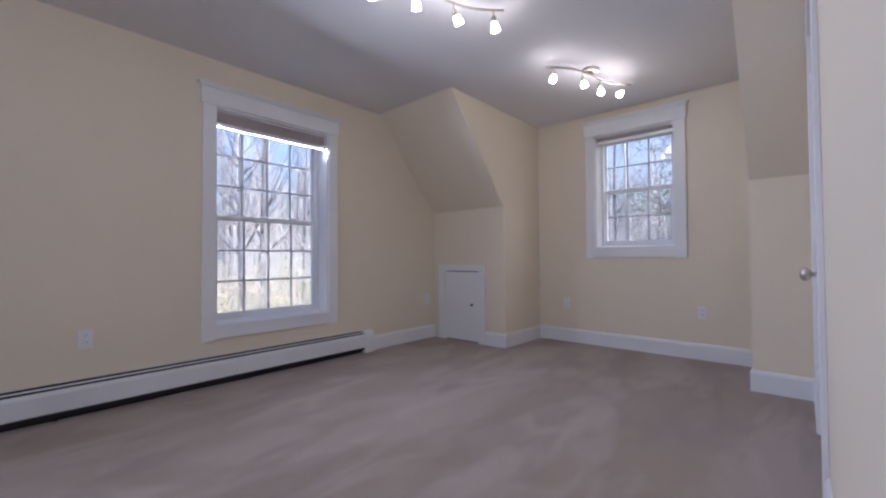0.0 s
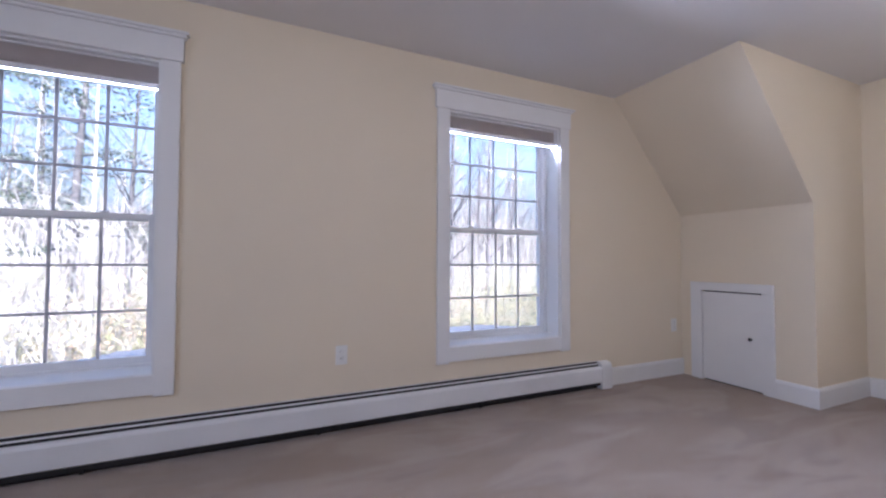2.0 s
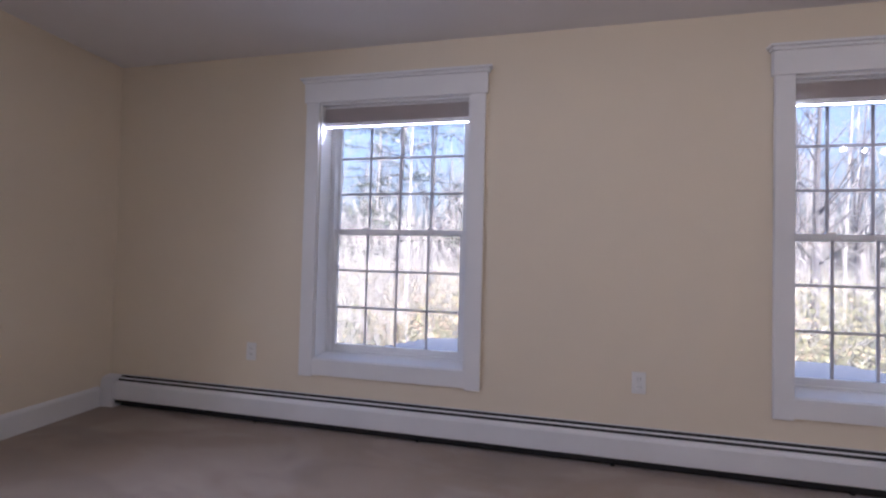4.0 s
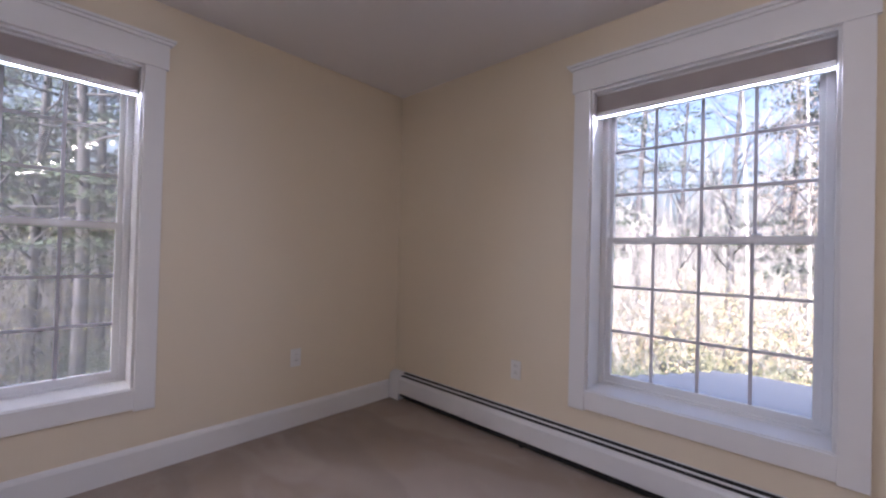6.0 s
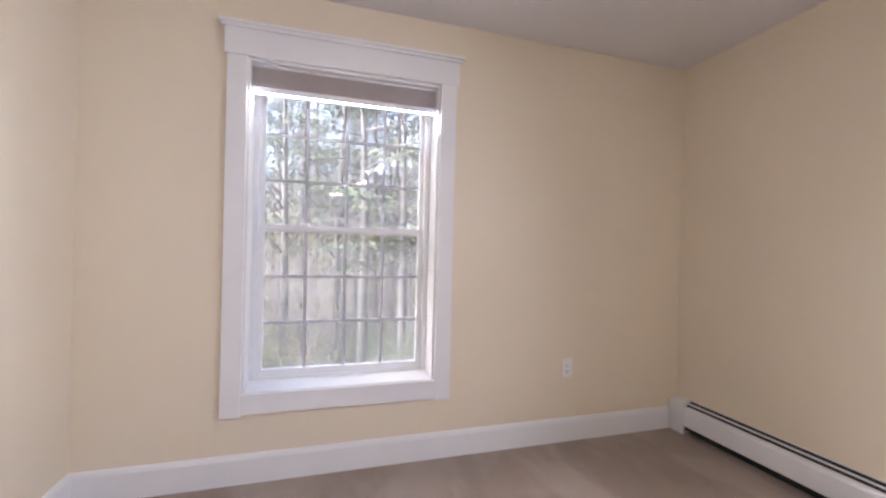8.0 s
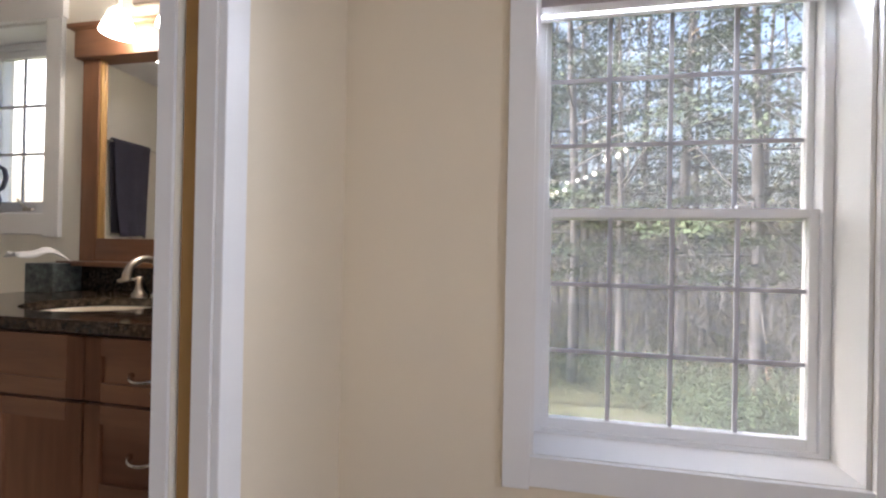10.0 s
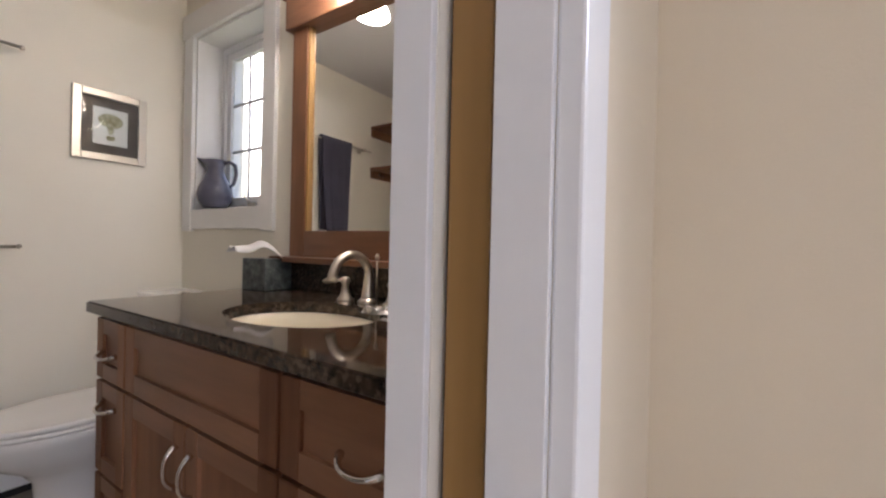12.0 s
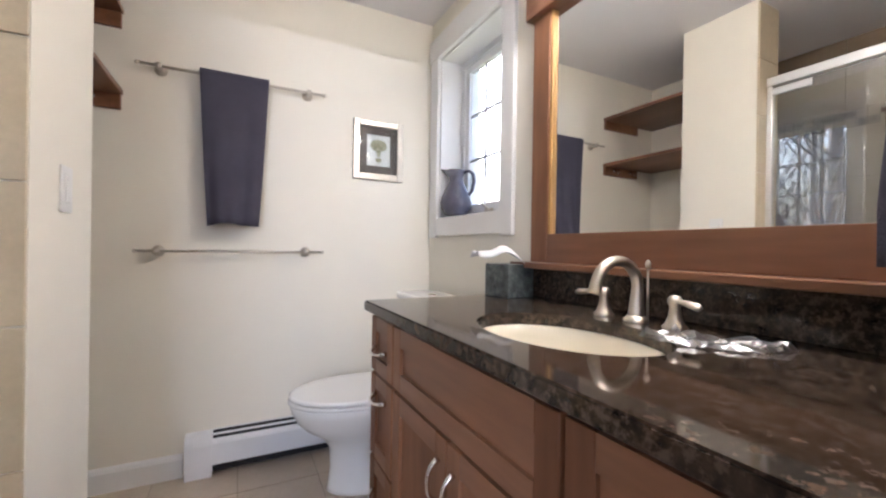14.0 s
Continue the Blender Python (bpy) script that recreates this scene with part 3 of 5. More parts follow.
part("head_casing", box(nb(), 0.55, 1.526, SOUTH, SOUTH + 0.026, DOOR_H, DOOR_H + 0.14, 0.003), TRIM, way)
part("head_casing", box(nb(), 0.55, 1.526, BATH_N - 0.022, BATH_N, DOOR_H, DOOR_H + 0.14, 0.003), TRIM, way)

# ---- ceiling lights ----
def track_light(m, aims):
    """A wavy nickel bar on a round canopy with four frosted heads; x along the bar, z down from the ceiling at 0."""
    root = thing("track_light", "wavy nickel ceiling track light with four lit heads", "ceiling light", m, group="ceiling track lights")
    part("canopy", lathe(nb(), [(0, -0.03), (0.05, -0.03), (0.062, -0.022), (0.065, -0.0005), (0, -0.0005)], 28), NICKEL, root)
    pts = [(x / 20 * 0.42, 0.045 * math.sin(x / 20 * math.pi), -0.055) for x in range(-20, 21)]
    bm = tube(nb(), pts, 0.0075, 8)
    tube(bm, [(0, 0, -0.028), (0, 0, -0.056)], 0.012, 10)
    part("bar", bm, NICKEL, root)
    for (x, az, tilt) in aims:
        x *= 1.13
        y = 0.045 * math.sin(x / 0.42 * math.pi)
        part("stem", tube(nb(), [(x, y, -0.056), (x, y, -0.098)], 0.005, 8), NICKEL, root)
        turn = pose(x, y, -0.100) @ pose(0, 0, 0, 0, 0, az) @ pose(0, 0, 0, 0, tilt, 0)
        head = part("socket_cup", lathe(nb(), [(0, 0.010), (0.012, 0.008), (0.017, -0.004), (0.018, -0.026), (0, -0.027)], 20, turn), NICKEL, root)
        part("glass_shade", lathe(nb(), [(0.014, -0.027), (0.018, -0.032), (0.0235, -0.053), (0.025, -0.070), (0.018, -0.075), (0, -0.076)], 24, turn), BULB, head,
             "lit frosted glass shade")
    return root


track_light(pose(6.17, -1.99, CEIL_Z, 0, 0, -27), [(-0.32, 30, 25), (-0.10, 200, 30), (0.11, 60, 20), (0.32, -20, 45)])
track_light(pose(3.06, -1.53, CEIL_Z, 0, 0, -28), [(-0.32, 170, 62), (-0.10, 185, 66), (0.11, 60, 35), (0.32, 20, 40)])
track_light(pose(4.63, -1.75, CEIL_Z, 0, 0, -28), [(-0.32, 150, 25), (-0.10, 250, 35), (0.11, 200, 40), (0.32, 200, 15)])

# ---- bathroom ----
WOOD = material("stained_cherry_wood", (0.29, 0.142, 0.074), rough=0.45, var=0.2, scale=4, fine=0.6, fine_scale=40, stretch=(1, 1, 0.12), tint=(0.12, 0.047, 0.021),
                spec=0.3, rand=0.12)
WOOD_H = material("stained_cherry_rail", (0.29, 0.142, 0.074), rough=0.36, var=0.2, scale=4, fine=0.6, fine_scale=40, stretch=(1, 0.12, 1), tint=(0.12, 0.047, 0.021), spec=0.5)
# near-black: shade between the fronts and under the cabinet, put into the colour
GAP_SHADE = material("cabinet_shadow_gap", (0.03, 0.015, 0.008), rough=0.7)


def granite_material():
    m = material("brown_granite", (0.010, 0.008, 0.007), rough=0.06, var=0.3, scale=40, fine=0.9, fine_scale=130, tint=(0.05, 0.034, 0.023), spec=0.4)
    n, l = m.node_tree.nodes, m.node_tree.links
    v = n.new("ShaderNodeTexNoise")
    v.inputs["Scale"].default_value, v.inputs["Detail"].default_value, v.inputs["Roughness"].default_value = 58, 8, 0.72
    tc = n.new("ShaderNodeTexCoord")
    l.new(tc.outputs["Object"], v.inputs["Vector"])
    mr = n.new("ShaderNodeMapRange")
    mr.inputs["From Min"].default_value, mr.inputs["From Max"].default_value = 0.48, 0.60
    l.new(v.outputs["Fac"], mr.inputs["Value"])
    mix = n.new("ShaderNodeMix")
    mix.data_type = "RGBA"
    p = n["Principled BSDF"]
    l.new(p.inputs["Base Color"].links[0].from_socket, mix.inputs["A"])
    mix.inputs["B"].default_value = (0.098, 0.068, 0.048, 1)
    l.new(mr.outputs[0], mix.inputs["Factor"])
    l.new(mix.outputs["Result"], p.inputs["Base Color"])
    return m


GRANITE = granite_material()
PORCELAIN = material("white_porcelain", (0.82, 0.81, 0.79), rough=0.12, var=0.02, spec=0.6)
BISCUIT = material("biscuit_porcelain", (0.80, 0.74, 0.60), rough=0.12, var=0.02, spec=0.6)
MIRROR = material("silvered_mirror", (0.92, 0.93, 0.92), rough=0.0, metal=1.0, var=0.0)
TOWEL = material("slate_terry_cloth", (0.085, 0.080, 0.105), rough=0.97, var=0.08, scale=9, fine=0.7, fine_scale=330, bump=0.004, spec=0.1, tint=(0.065, 0.06, 0.082))
TILE = material("tan_stone_tile", (0.29, 0.225, 0.155), rough=0.4, var=0.1, scale=5, fine=0.2, fine_scale=60, tint=(0.22, 0.165, 0.11), rand=0.18)
FLOOR_TILE = material("beige_floor_tile", (0.50, 0.42, 0.33), rough=0.35, var=0.1, scale=5, fine=0.15, fine_scale=60, tint=(0.40, 0.33, 0.25), rand=0.12)
GROUT = material("tan_grout", (0.34, 0.29, 0.23), rough=0.85, var=0.05)
SLATE = material("dark_mosaic_tile", (0.10, 0.075, 0.06), rough=0.35, var=0.1, rand=0.5, tint=(0.06, 0.045, 0.04))
POTTERY = material("slate_blue_glaze", (0.085, 0.085, 0.12), rough=0.12, var=0.1, scale=14, tint=(0.13, 0.125, 0.165), spec=0.6)
SILVER = material("champagne_silver_frame", (0.62, 0.58, 0.51), rough=0.32, metal=0.7, var=0.05, scale=25)

VF, CT = 0.462, 0.885      # vanity front, counter top
vanity = thing("vanity_cabinet", "dark cherry shaker vanity cabinet under a granite top", "bathroom vanity", pose(0, 0, 0))
bm = nb()
box(bm, BATH_W + 0.001, VF - 0.022, -4.705, BATH_N - 0.002, 0.10, 0.66)
part("carcass", bm, WOOD, vanity)
part("end_panel", box(nb(), BATH_W + 0.001, VF - 0.0225, -4.705, -4.688, 0.6605, CT - 0.0315), WOOD, vanity)
part("toe_kick", box(nb(), BATH_W + 0.01, VF - 0.09, -4.70, BATH_N - 0.006, 0, 0.10), GAP_SHADE, vanity)
part("face_frame", box(nb(), VF - 0.022, VF - 0.016, -4.705, BATH_N - 0.002, 0.10, CT - 0.0315), GAP_SHADE, vanity)


def pull(parent, y, z, upright):
    """A curved nickel bar pull with flared feet."""
    a = 0.048
    pts, rad = [], []
    for i in range(13):
        u = -1 + i / 6
        out = 0.026 * (1 - abs(u) ** 3.0)
        pts.append((VF + 0.001 + out, y + (0 if upright else u * a), z + (u * a if upright else -0.008 * (1 - u * u))))
        rad.append(0.0045 + 0.0035 * abs(u) ** 4)
    part("pull_handle", tube(nb(), pts, rad, 10), CHROME, parent, "curved bright metal pull")


def shaker(name, y0, y1, z0, z1, rail=0.052):
    """A frame-and-panel front: four bars round a sunken panel."""
    x0, x1 = VF - 0.016, VF
    bm = nb()
    box(bm, x0 + 0.001, x1 - 0.0095, y0 + rail, y1 - rail, z0 + rail * 0.95, z1 - rail * 0.95)
    f = part(name, bm, WOOD_H if (y1 - y0) > (z1 - z0) else WOOD, vanity)
    for a, b in ((y0, y0 + rail), (y1 - rail, y1)):
        part("stile", box(nb(), x0, x1, a, b, z0, z1, 0.0018, 1), WOOD, f)
    for a, b in ((z0, z0 + rail * 0.95), (z1 - rail * 0.95, z1)):
        part("rail", box(nb(), x0, x1 - 0.0005, y0 + rail, y1 - rail, a, b), WOOD_H, f)
    return f


ZT = CT - 0.046
f = shaker("drawer_front", -4.700, -4.506, 0.668, ZT, 0.045)
pull(f, -4.603, 0.746, False)
f = shaker("drawer_front", -4.700, -4.506, 0.40, 0.658, 0.045)
pull(f, -4.603, 0.60, False)
f = shaker("drawer_front", -4.700, -4.506, 0.115, 0.39, 0.045)
pull(f, -4.603, 0.30, False)
shaker("false_front", -4.496, -3.846, 0.668, ZT)
f = shaker("cabinet_door", -4.496, -4.1735, 0.115, 0.658)
pull(f, -4.205, 0.560, True)
f = shaker("cabinet_door", -4.1685, -3.846, 0.115, 0.658)
pull(f, -4.137, 0.560, True)
f = shaker("drawer_front", -3.836, -3.440, 0.668, ZT)
pull(f, -3.638, 0.746, False)
f = shaker("drawer_front", -3.836, -3.440, 0.40, 0.658)
pull(f, -3.638, 0.535, False)
f = shaker("drawer_front", -3.836, -3.440, 0.115, 0.39)
pull(f, -3.638, 0.26, False)

# counter with an oval cut-out
SX, SY, SA, SB = 0.210, -4.105, 0.166, 0.232
top = thing("countertop", "polished dark brown granite vanity top", "countertop", pose(0, 0, 0))
bm = nb()
N = 48
cx0, cx1, cy0, cy1 = BATH_W + 0.001, 0.480, -4.728, BATH_N - 0.001
def rim(k):
    a = 2 * math.pi * k / N
    return SX + SA * math.cos(a), SY + SB * math.sin(a)
def out(k):
    a = 2 * math.pi * k / N
    dx, dy = math.cos(a), math.sin(a)
    s = min((cx1 - SX) / dx if dx > 1e-6 else (cx0 - SX) / dx if dx < -1e-6 else 9, (cy1 - SY) / dy if dy > 1e-6 else (cy0 - SY) / dy if dy < -1e-6 else 9)
    return SX + dx * s, SY + dy * s
lay = {}
for z in (CT, CT - 0.031):
    lay[z] = [bm.verts.new((*rim(k), z)) for k in range(N)]
# outer ring from the corner-true outline
pts = [out(k) for k in range(N)]
for cxx, cyy in ((cx0, cy0), (cx0, cy1), (cx1, cy0), (cx1, cy1)):
    k = min(range(N), key=lambda i: (pts[i][0] - cxx) ** 2 + (pts[i][1] - cyy) ** 2)
    pts[k] = (cxx, cyy)
ring = {z: [bm.verts.new((*p, z)) for p in pts] for z in lay}
for k in range(N):
    j = (k + 1) % N
    bm.faces.new((lay[CT][k], lay[CT][j], ring[CT][j], ring[CT][k]))
    bm.faces.new((lay[CT - 0.031][j], lay[CT - 0.031][k], ring[CT - 0.031][k], ring[CT - 0.031][j]))
    bm.faces.new((lay[CT][j], lay[CT][k], lay[CT - 0.031][k], lay[CT - 0.031][j]))
    bm.faces.new((ring[CT][k], ring[CT][j], ring[CT - 0.031][j], ring[CT - 0.031][k]))
bmesh.ops.recalc_face_normals(bm, faces=bm.faces[:])
edge = [e for e in bm.edges if all(abs(v.co.z - CT) < 1e-6 for v in e.verts) and len(e.link_faces) == 2 and any(abs(f.normal.z) < 0.5 for f in e.link_faces)]
bmesh.ops.bevel(bm, geom=edge, offset=0.004, segments=2, affect="EDGES")
part("slab", bm, GRANITE, top)
part("backsplash", box(nb(), BATH_W + 0.001, BATH_W + 0.024, -4.690, BATH_N - 0.001, CT + 0.0005, 0.992, 0.002), GRANITE, top)

basin = thing("sink_basin", "oval biscuit undermount sink basin", "sink", pose(SX, SY, CT - 0.0315))
bm = nb()
rings = []
for r, z in ((1.04, 0.0), (1.0, -0.002), (0.97, -0.03), (0.88, -0.075), (0.66, -0.118), (0.34, -0.135), (0.10, -0.138)):
    rings.append([bm.verts.new((SA * r * math.cos(2 * math.pi * k / 40), SB * r * math.sin(2 * math.pi * k / 40), z)) for k in range(40)])
for a, b in zip(rings, rings[1:]):
    for k in range(40):
        f = bm.faces.new((a[k], a[(k + 1) % 40], b[(k + 1) % 40], b[k]))
        f.smooth = True
bm.faces.new(rings[-1])
bmesh.ops.recalc_face_normals(bm, faces=bm.faces[:])
bowl = part("bowl", bm, BISCUIT, basin)
so = bowl.modifiers.new("wall", "SOLIDIFY")
so.thickness, so.offset = 0.008, 1.0
part("drain", lathe(nb(), [(0, -0.131), (0.016, -0.131), (0.022, -0.134), (0.022, -0.137)], 20), CHROME, basin, "chrome drain ring")

FX, FY = -0.030, -4.105
faucet = thing("faucet", "brushed nickel widespread gooseneck faucet with lever handles", "faucet", pose(FX, FY, CT) @ Matrix.Diagonal((1, 1, 0.93, 1)))
bm = lathe(nb(), [(0.029, 0.0005), (0.030, 0.006), (0.024, 0.011), (0.0215, 0.016), (0, 0.017)], 28)
pts, rad = [], []
for i in range(8):
    pts.append((-0.004 * i / 7, 0, 0.012 + 0.080 * i / 7))
    rad.append(0.0195 - 0.006 * i / 7)
for i in range(1, 15):
    a = math.pi * (1 - i / 14 * 0.90)
    pts.append((0.068 + 0.072 * math.cos(a), 0, 0.092 + 0.070 * math.sin(a)))
    rad.append(0.0135)
pts.append((0.146, 0, 0.080))
rad.append(0.0150)
tube(bm, pts, rad, 16)
part("spout", bm, NICKEL, faucet)
for sy, lever in ((-0.098, -1), (0.100, 1)):
    bm = lathe(nb(), [(0.026, 0.0005), (0.027, 0.006), (0.021, 0.011), (0.014, 0.030), (0.0115, 0.052), (0.014, 0.060), (0.0165, 0.068), (0.011, 0.080), (0, 0.083)], 24,
               pose(0, sy, 0))
    h = part("handle", bm, NICKEL, faucet)
    bm = tube(nb(), [(0, sy, 0.069), (0.012, sy + lever * 0.02, 0.069), (0.020, sy + lever * 0.045, 0.066), (0.026, sy + lever * 0.066, 0.063), (0.028, sy + lever * 0.074, 0.062)],
              [0.006, 0.0055, 0.008, 0.0095, 0.004], 12)
    part("lever", bm, NICKEL, h)
bm = tube(nb(), [(-0.035, 0.006, 0.0), (-0.035, 0.006, 0.142)], 0.003, 8)
lathe(bm, [(0, 0.0), (0.006, 0.004), (0.0075, 0.012), (0.005, 0.022), (0, 0.026)], 14, pose(-0.035, 0.006, 0.140))
part("lift_rod", bm, NICKEL, faucet)

# mirror, ledge, light
mirror = thing("framed_mirror", "large wall mirror in a cherry frame with heavy header", "mirror", pose(0, 0, 0))
MY0, MY1, MZ0, MZ1 = -4.632, -3.46, 1.014, 1.916
GY0, GY1, GZ0 = -4.545, -3.575, 1.115
bw = BATH_W + 0.001
part("side_stile", box(nb(), bw, bw + 0.032, MY0, GY0, MZ0, MZ1, 0.002), WOOD, mirror)
part("side_stile", box(nb(), bw, bw + 0.032, GY1, MY1, MZ0, MZ1, 0.002), WOOD, mirror)
part("bottom_rail", box(nb(), bw, bw + 0.031, GY0, GY1, MZ0, GZ0, 0.002), WOOD_H, mirror)
part("header", box(nb(), bw, bw + 0.055, MY0 - 0.022, MY1 + 0.022, MZ1, MZ1 + 0.125, 0.004), WOOD_H, mirror)
part("cap", box(nb(), bw, bw + 0.075, MY0 - 0.04, MY1 + 0.035, MZ1 + 0.125, MZ1 + 0.145, 0.003), WOOD_H, mirror)
for a, b, c, d in ((GY0, GY0 + 0.010, GZ0, MZ1), (GY1 - 0.010, GY1, GZ0, MZ1)):
    part("inner_bead", box(nb(), bw + 0.0125, bw + 0.026, a, b, c, d, 0.002), OAK, mirror, "lighter wooden inner bead")
part("mirror_glass", box(nb(), bw, bw + 0.012, GY0, GY1, GZ0, MZ1), MIRROR, mirror, "silvered mirror glass")
ledge = part("mirror_ledge", box(nb(), BATH_W + 0.001, BATH_W + 0.095, -4.675, -3.445, 0.9925, 1.0135, 0.003), WOOD_H)
tagged(ledge, "cherry wood ledge above the granite backsplash", "wall shelf")

vl = thing("vanity_light", "nickel bar light with frosted glass shades above the mirror", "wall lamp", pose(BATH_W, -4.06, 2.19))
part("back_plate", box(nb(), 0.0005, 0.024, -0.33, 0.33, -0.04, 0.04, 0.006), NICKEL, vl)
for y in (-0.27, 0.0, 0.27):
    arm = part("arm", tube(nb(), [(0.02, y, 0), (0.08, y, 0.012), (0.122, y, -0.01), (0.130, y, -0.06), (0.130, y, -0.133)], 0.008, 10), NICKEL, vl)
    part("glass_shade", lathe(nb(), [(0.022, 0.0), (0.032, -0.012), (0.048, -0.05), (0.062, -0.090), (0.066, -0.098), (0.055, -0.098), (0, -0.096)], 28, pose(0.130, y, -0.133)), VANITY_BULB, arm,
         "lit frosted bell shade")

# ---- towel bars, towels, picture ----
def towel_bar(z):
    root = thing("towel_bar", "brushed nickel towel bar on the ivory wall", "towel bar", pose(0.857, BATH_S, z), group="towel bars")
    part("rod", tube(nb(), [(-0.378, 0.06, 0), (0.378, 0.06, 0)], 0.0065, 12), NICKEL, root)
    for x in (-0.310, 0.310):
        bm = lathe(nb(), [(0.024, 0.0005), (0.025, 0.006), (0.019, 0.010), (0.010, 0.016), (0.0085, 0.045), (0.013, 0.052), (0.014, 0.068), (0.010, 0.073), (0, 0.074)], 20, pose(x, 0, 0, -90))
        part("post", bm, NICKEL, root)
    for x in (-0.378, 0.378):
        sg = 1 if x > 0 else -1
        part("finial", lathe(nb(), [(0, 0.0), (0.009, 0.003), (0.0095, 0.010), (0.005, 0.016), (0, 0.018)], 14, pose(x, 0.06, 0, 0, 90 * sg, 0)), NICKEL, root)
    return root


towel_bar(1.826)
towel_bar(1.028)


def cloth(bm, width, drop_front, drop_back, r, layers=1.0):
    """A towel folded over a bar along x: an arch with soft waves, thick, closed at the hem."""
    nu, rows = 26, []
    path = [(-r - 0.006 - 0.010 * (1 - i / 12), -drop_back * (1 - i / 12)) for i in range(12)]
    path += [(-(r + 0.006) * math.cos(a / 8 * math.pi), (r + 0.006) * math.sin(a / 8 * math.pi)) for a in range(9)]
    path += [(r + 0.006 + 0.020 * (i / 16) ** 1.5, -drop_front * i / 16) for i in range(1, 17)]
    for j, (y, z) in enumerate(path):
        low = max(0.0, -z) / drop_front
        row = []
        for i in range(nu + 1):
            u = i / nu - 0.5
            w = width * (1 - 0.16 * low ** 0.8 * (1 if y > 0 else 0.9))
            wave = (0.012 * math.sin(u * 9 + 0.6) + 0.007 * math.sin(u * 21 + 2.0)) * low * (1 if y > 0 else 0.4)
            row.append(bm.verts.new((u * w, y + wave + (0.010 * low * math.cos(u * math.pi) if y > 0 else 0), z + 0.004 * math.sin(u * 7) * low)))
        rows.append(row)
    for a, b in zip(rows, rows[1:]):
        for i in range(nu):
            f = bm.faces.new((a[i], a[i + 1], b[i + 1], b[i]))
            f.smooth = True
    return bm


def towel(m, width, front, back, r, label):
    bm = cloth(nb(), width, front, back, r)
    for v in bm.verts:      # hangs a little narrower and fuller towards the hem
        k = min(1.0, max(0.0, -v.co.z / front))
        u = 2 * v.co.x / width
        v.co.x *= 1 - 0.13 * k * k
        if v.co.y > 0:
            v.co.y += 0.022 * k * k * (1 - u * u)
            v.co.z += 0.014 * k ** 6 * (1 - u * u)
    ob = part("bath_towel", bm, TOWEL)
    ob.matrix_basis = m
    so = ob.modifiers.new("pile", "SOLIDIFY")
    so.thickness, so.offset = 0.009, 0.0
    return tagged(ob, label, "towel")


towel(pose(0.873, BATH_S + 0.06, 1.829), 0.285, 0.690, 0.655, 0.012, "slate grey terry towel folded over the upper bar")

# towel on a hook beside the doorway, above the vanity end
hook = thing("robe_hook", "nickel hook on the wall beside the mirror", "hook", pose(0.10, BATH_N, 1.63))
part("back_plate", lathe(nb(), [(0.024, 0.0), (0.024, 0.006), (0.012, 0.012), (0, 0.013)], 20, pose(0, -0.0005, 0, 90)), NICKEL, hook)
part("prong", tube(nb(), [(0, -0.01, 0), (0, -0.06, -0.008), (0, -0.10, -0.004), (0, -0.125, 0.014)], 0.007, 10), NICKEL, hook)
bm = nb()
rings = []
for i in range(26):
    z = -0.590 * i / 25
    sp = 0.5 + 0.5 * min(1.0, i / 22)
    ring_ = []
    for k in range(32):
        a = 2 * math.pi * k / 32
        fold = 1 + 0.16 * math.sin(a * 5 + 0.8 * math.sin(i * 0.12)) * min(1, i / 6)
        ring_.append(bm.verts.new((0.078 * sp * fold * math.cos(a), 0.086 * sp * fold * math.sin(a), z)))
    rings.append(ring_)
for a, b in zip(rings, rings[1:]):
    for k in range(32):
        f = bm.faces.new((a[k], b[k], b[(k + 1) % 32], a[(k + 1) % 32]))
        f.smooth = True
bm.faces.new(rings[0])
bm.faces.new(rings[-1][::-1])
hung = part("hand_towel", bm, TOWEL)
hung.matrix_basis = pose(0.10, BATH_N - 0.099, 1.635)
tagged(hung, "slate grey terry hand towel bunched on a hook", "towel")

pic = thing("picture_frame", "small framed print in a champagne silver frame", "framed picture", pose(0.1645, BATH_S, 1.5935))
PW, PH, FB = 0.1425, 0.1635, 0.034
for x0, x1, z0, z1 in ((-PW, -PW + FB, -PH, PH), (PW - FB, PW, -PH, PH), (-PW + FB, PW - FB, PH - FB, PH), (-PW + FB, PW - FB, -PH, -PH + FB)):
    part("frame_bar", box(nb(), x0, x1, 0.0005, 0.020, z0, z1, 0.004), SILVER, pic)
PICTURE_GLASS = glass_material("matt_picture_glass", 0.0, 0.012)
MAT_BOARD = material("charcoal_mat_board", (0.12, 0.098, 0.088), rough=0.8, var=0.04)
PRINT = material("pale_print_paper", (0.74, 0.73, 0.74), rough=0.7, var=0.06, scale=30)
MOTIF = material("olive_ink", (0.22, 0.20, 0.10), rough=0.7, var=0.2, scale=60, tint=(0.5, 0.48, 0.38))
part("mat_board", box(nb(), -PW + FB, PW - FB, 0.002, 0.008, -PH + FB, PH - FB), MAT_BOARD, pic)
part("print", box(nb(), -0.066, 0.066, 0.0082, 0.0092, -0.085, 0.085), PRINT, pic)
bm = nb()
prism(bm, [(0.048 * math.cos(a / 16 * 2 * math.pi), 0.028 + 0.034 * math.sin(a / 16 * 2 * math.pi)) for a in range(16)], "y", 0.0094, 0.0099)
prism(bm, [(-0.016, 0.002), (0.016, 0.002), (0.007, -0.035), (-0.007, -0.035)], "y", 0.0094, 0.0099)
prism(bm, [(-0.018, -0.042), (0.018, -0.042), (0.013, -0.064), (-0.013, -0.064)], "y", 0.0094, 0.0099)
part("motif", bm, MOTIF, pic)
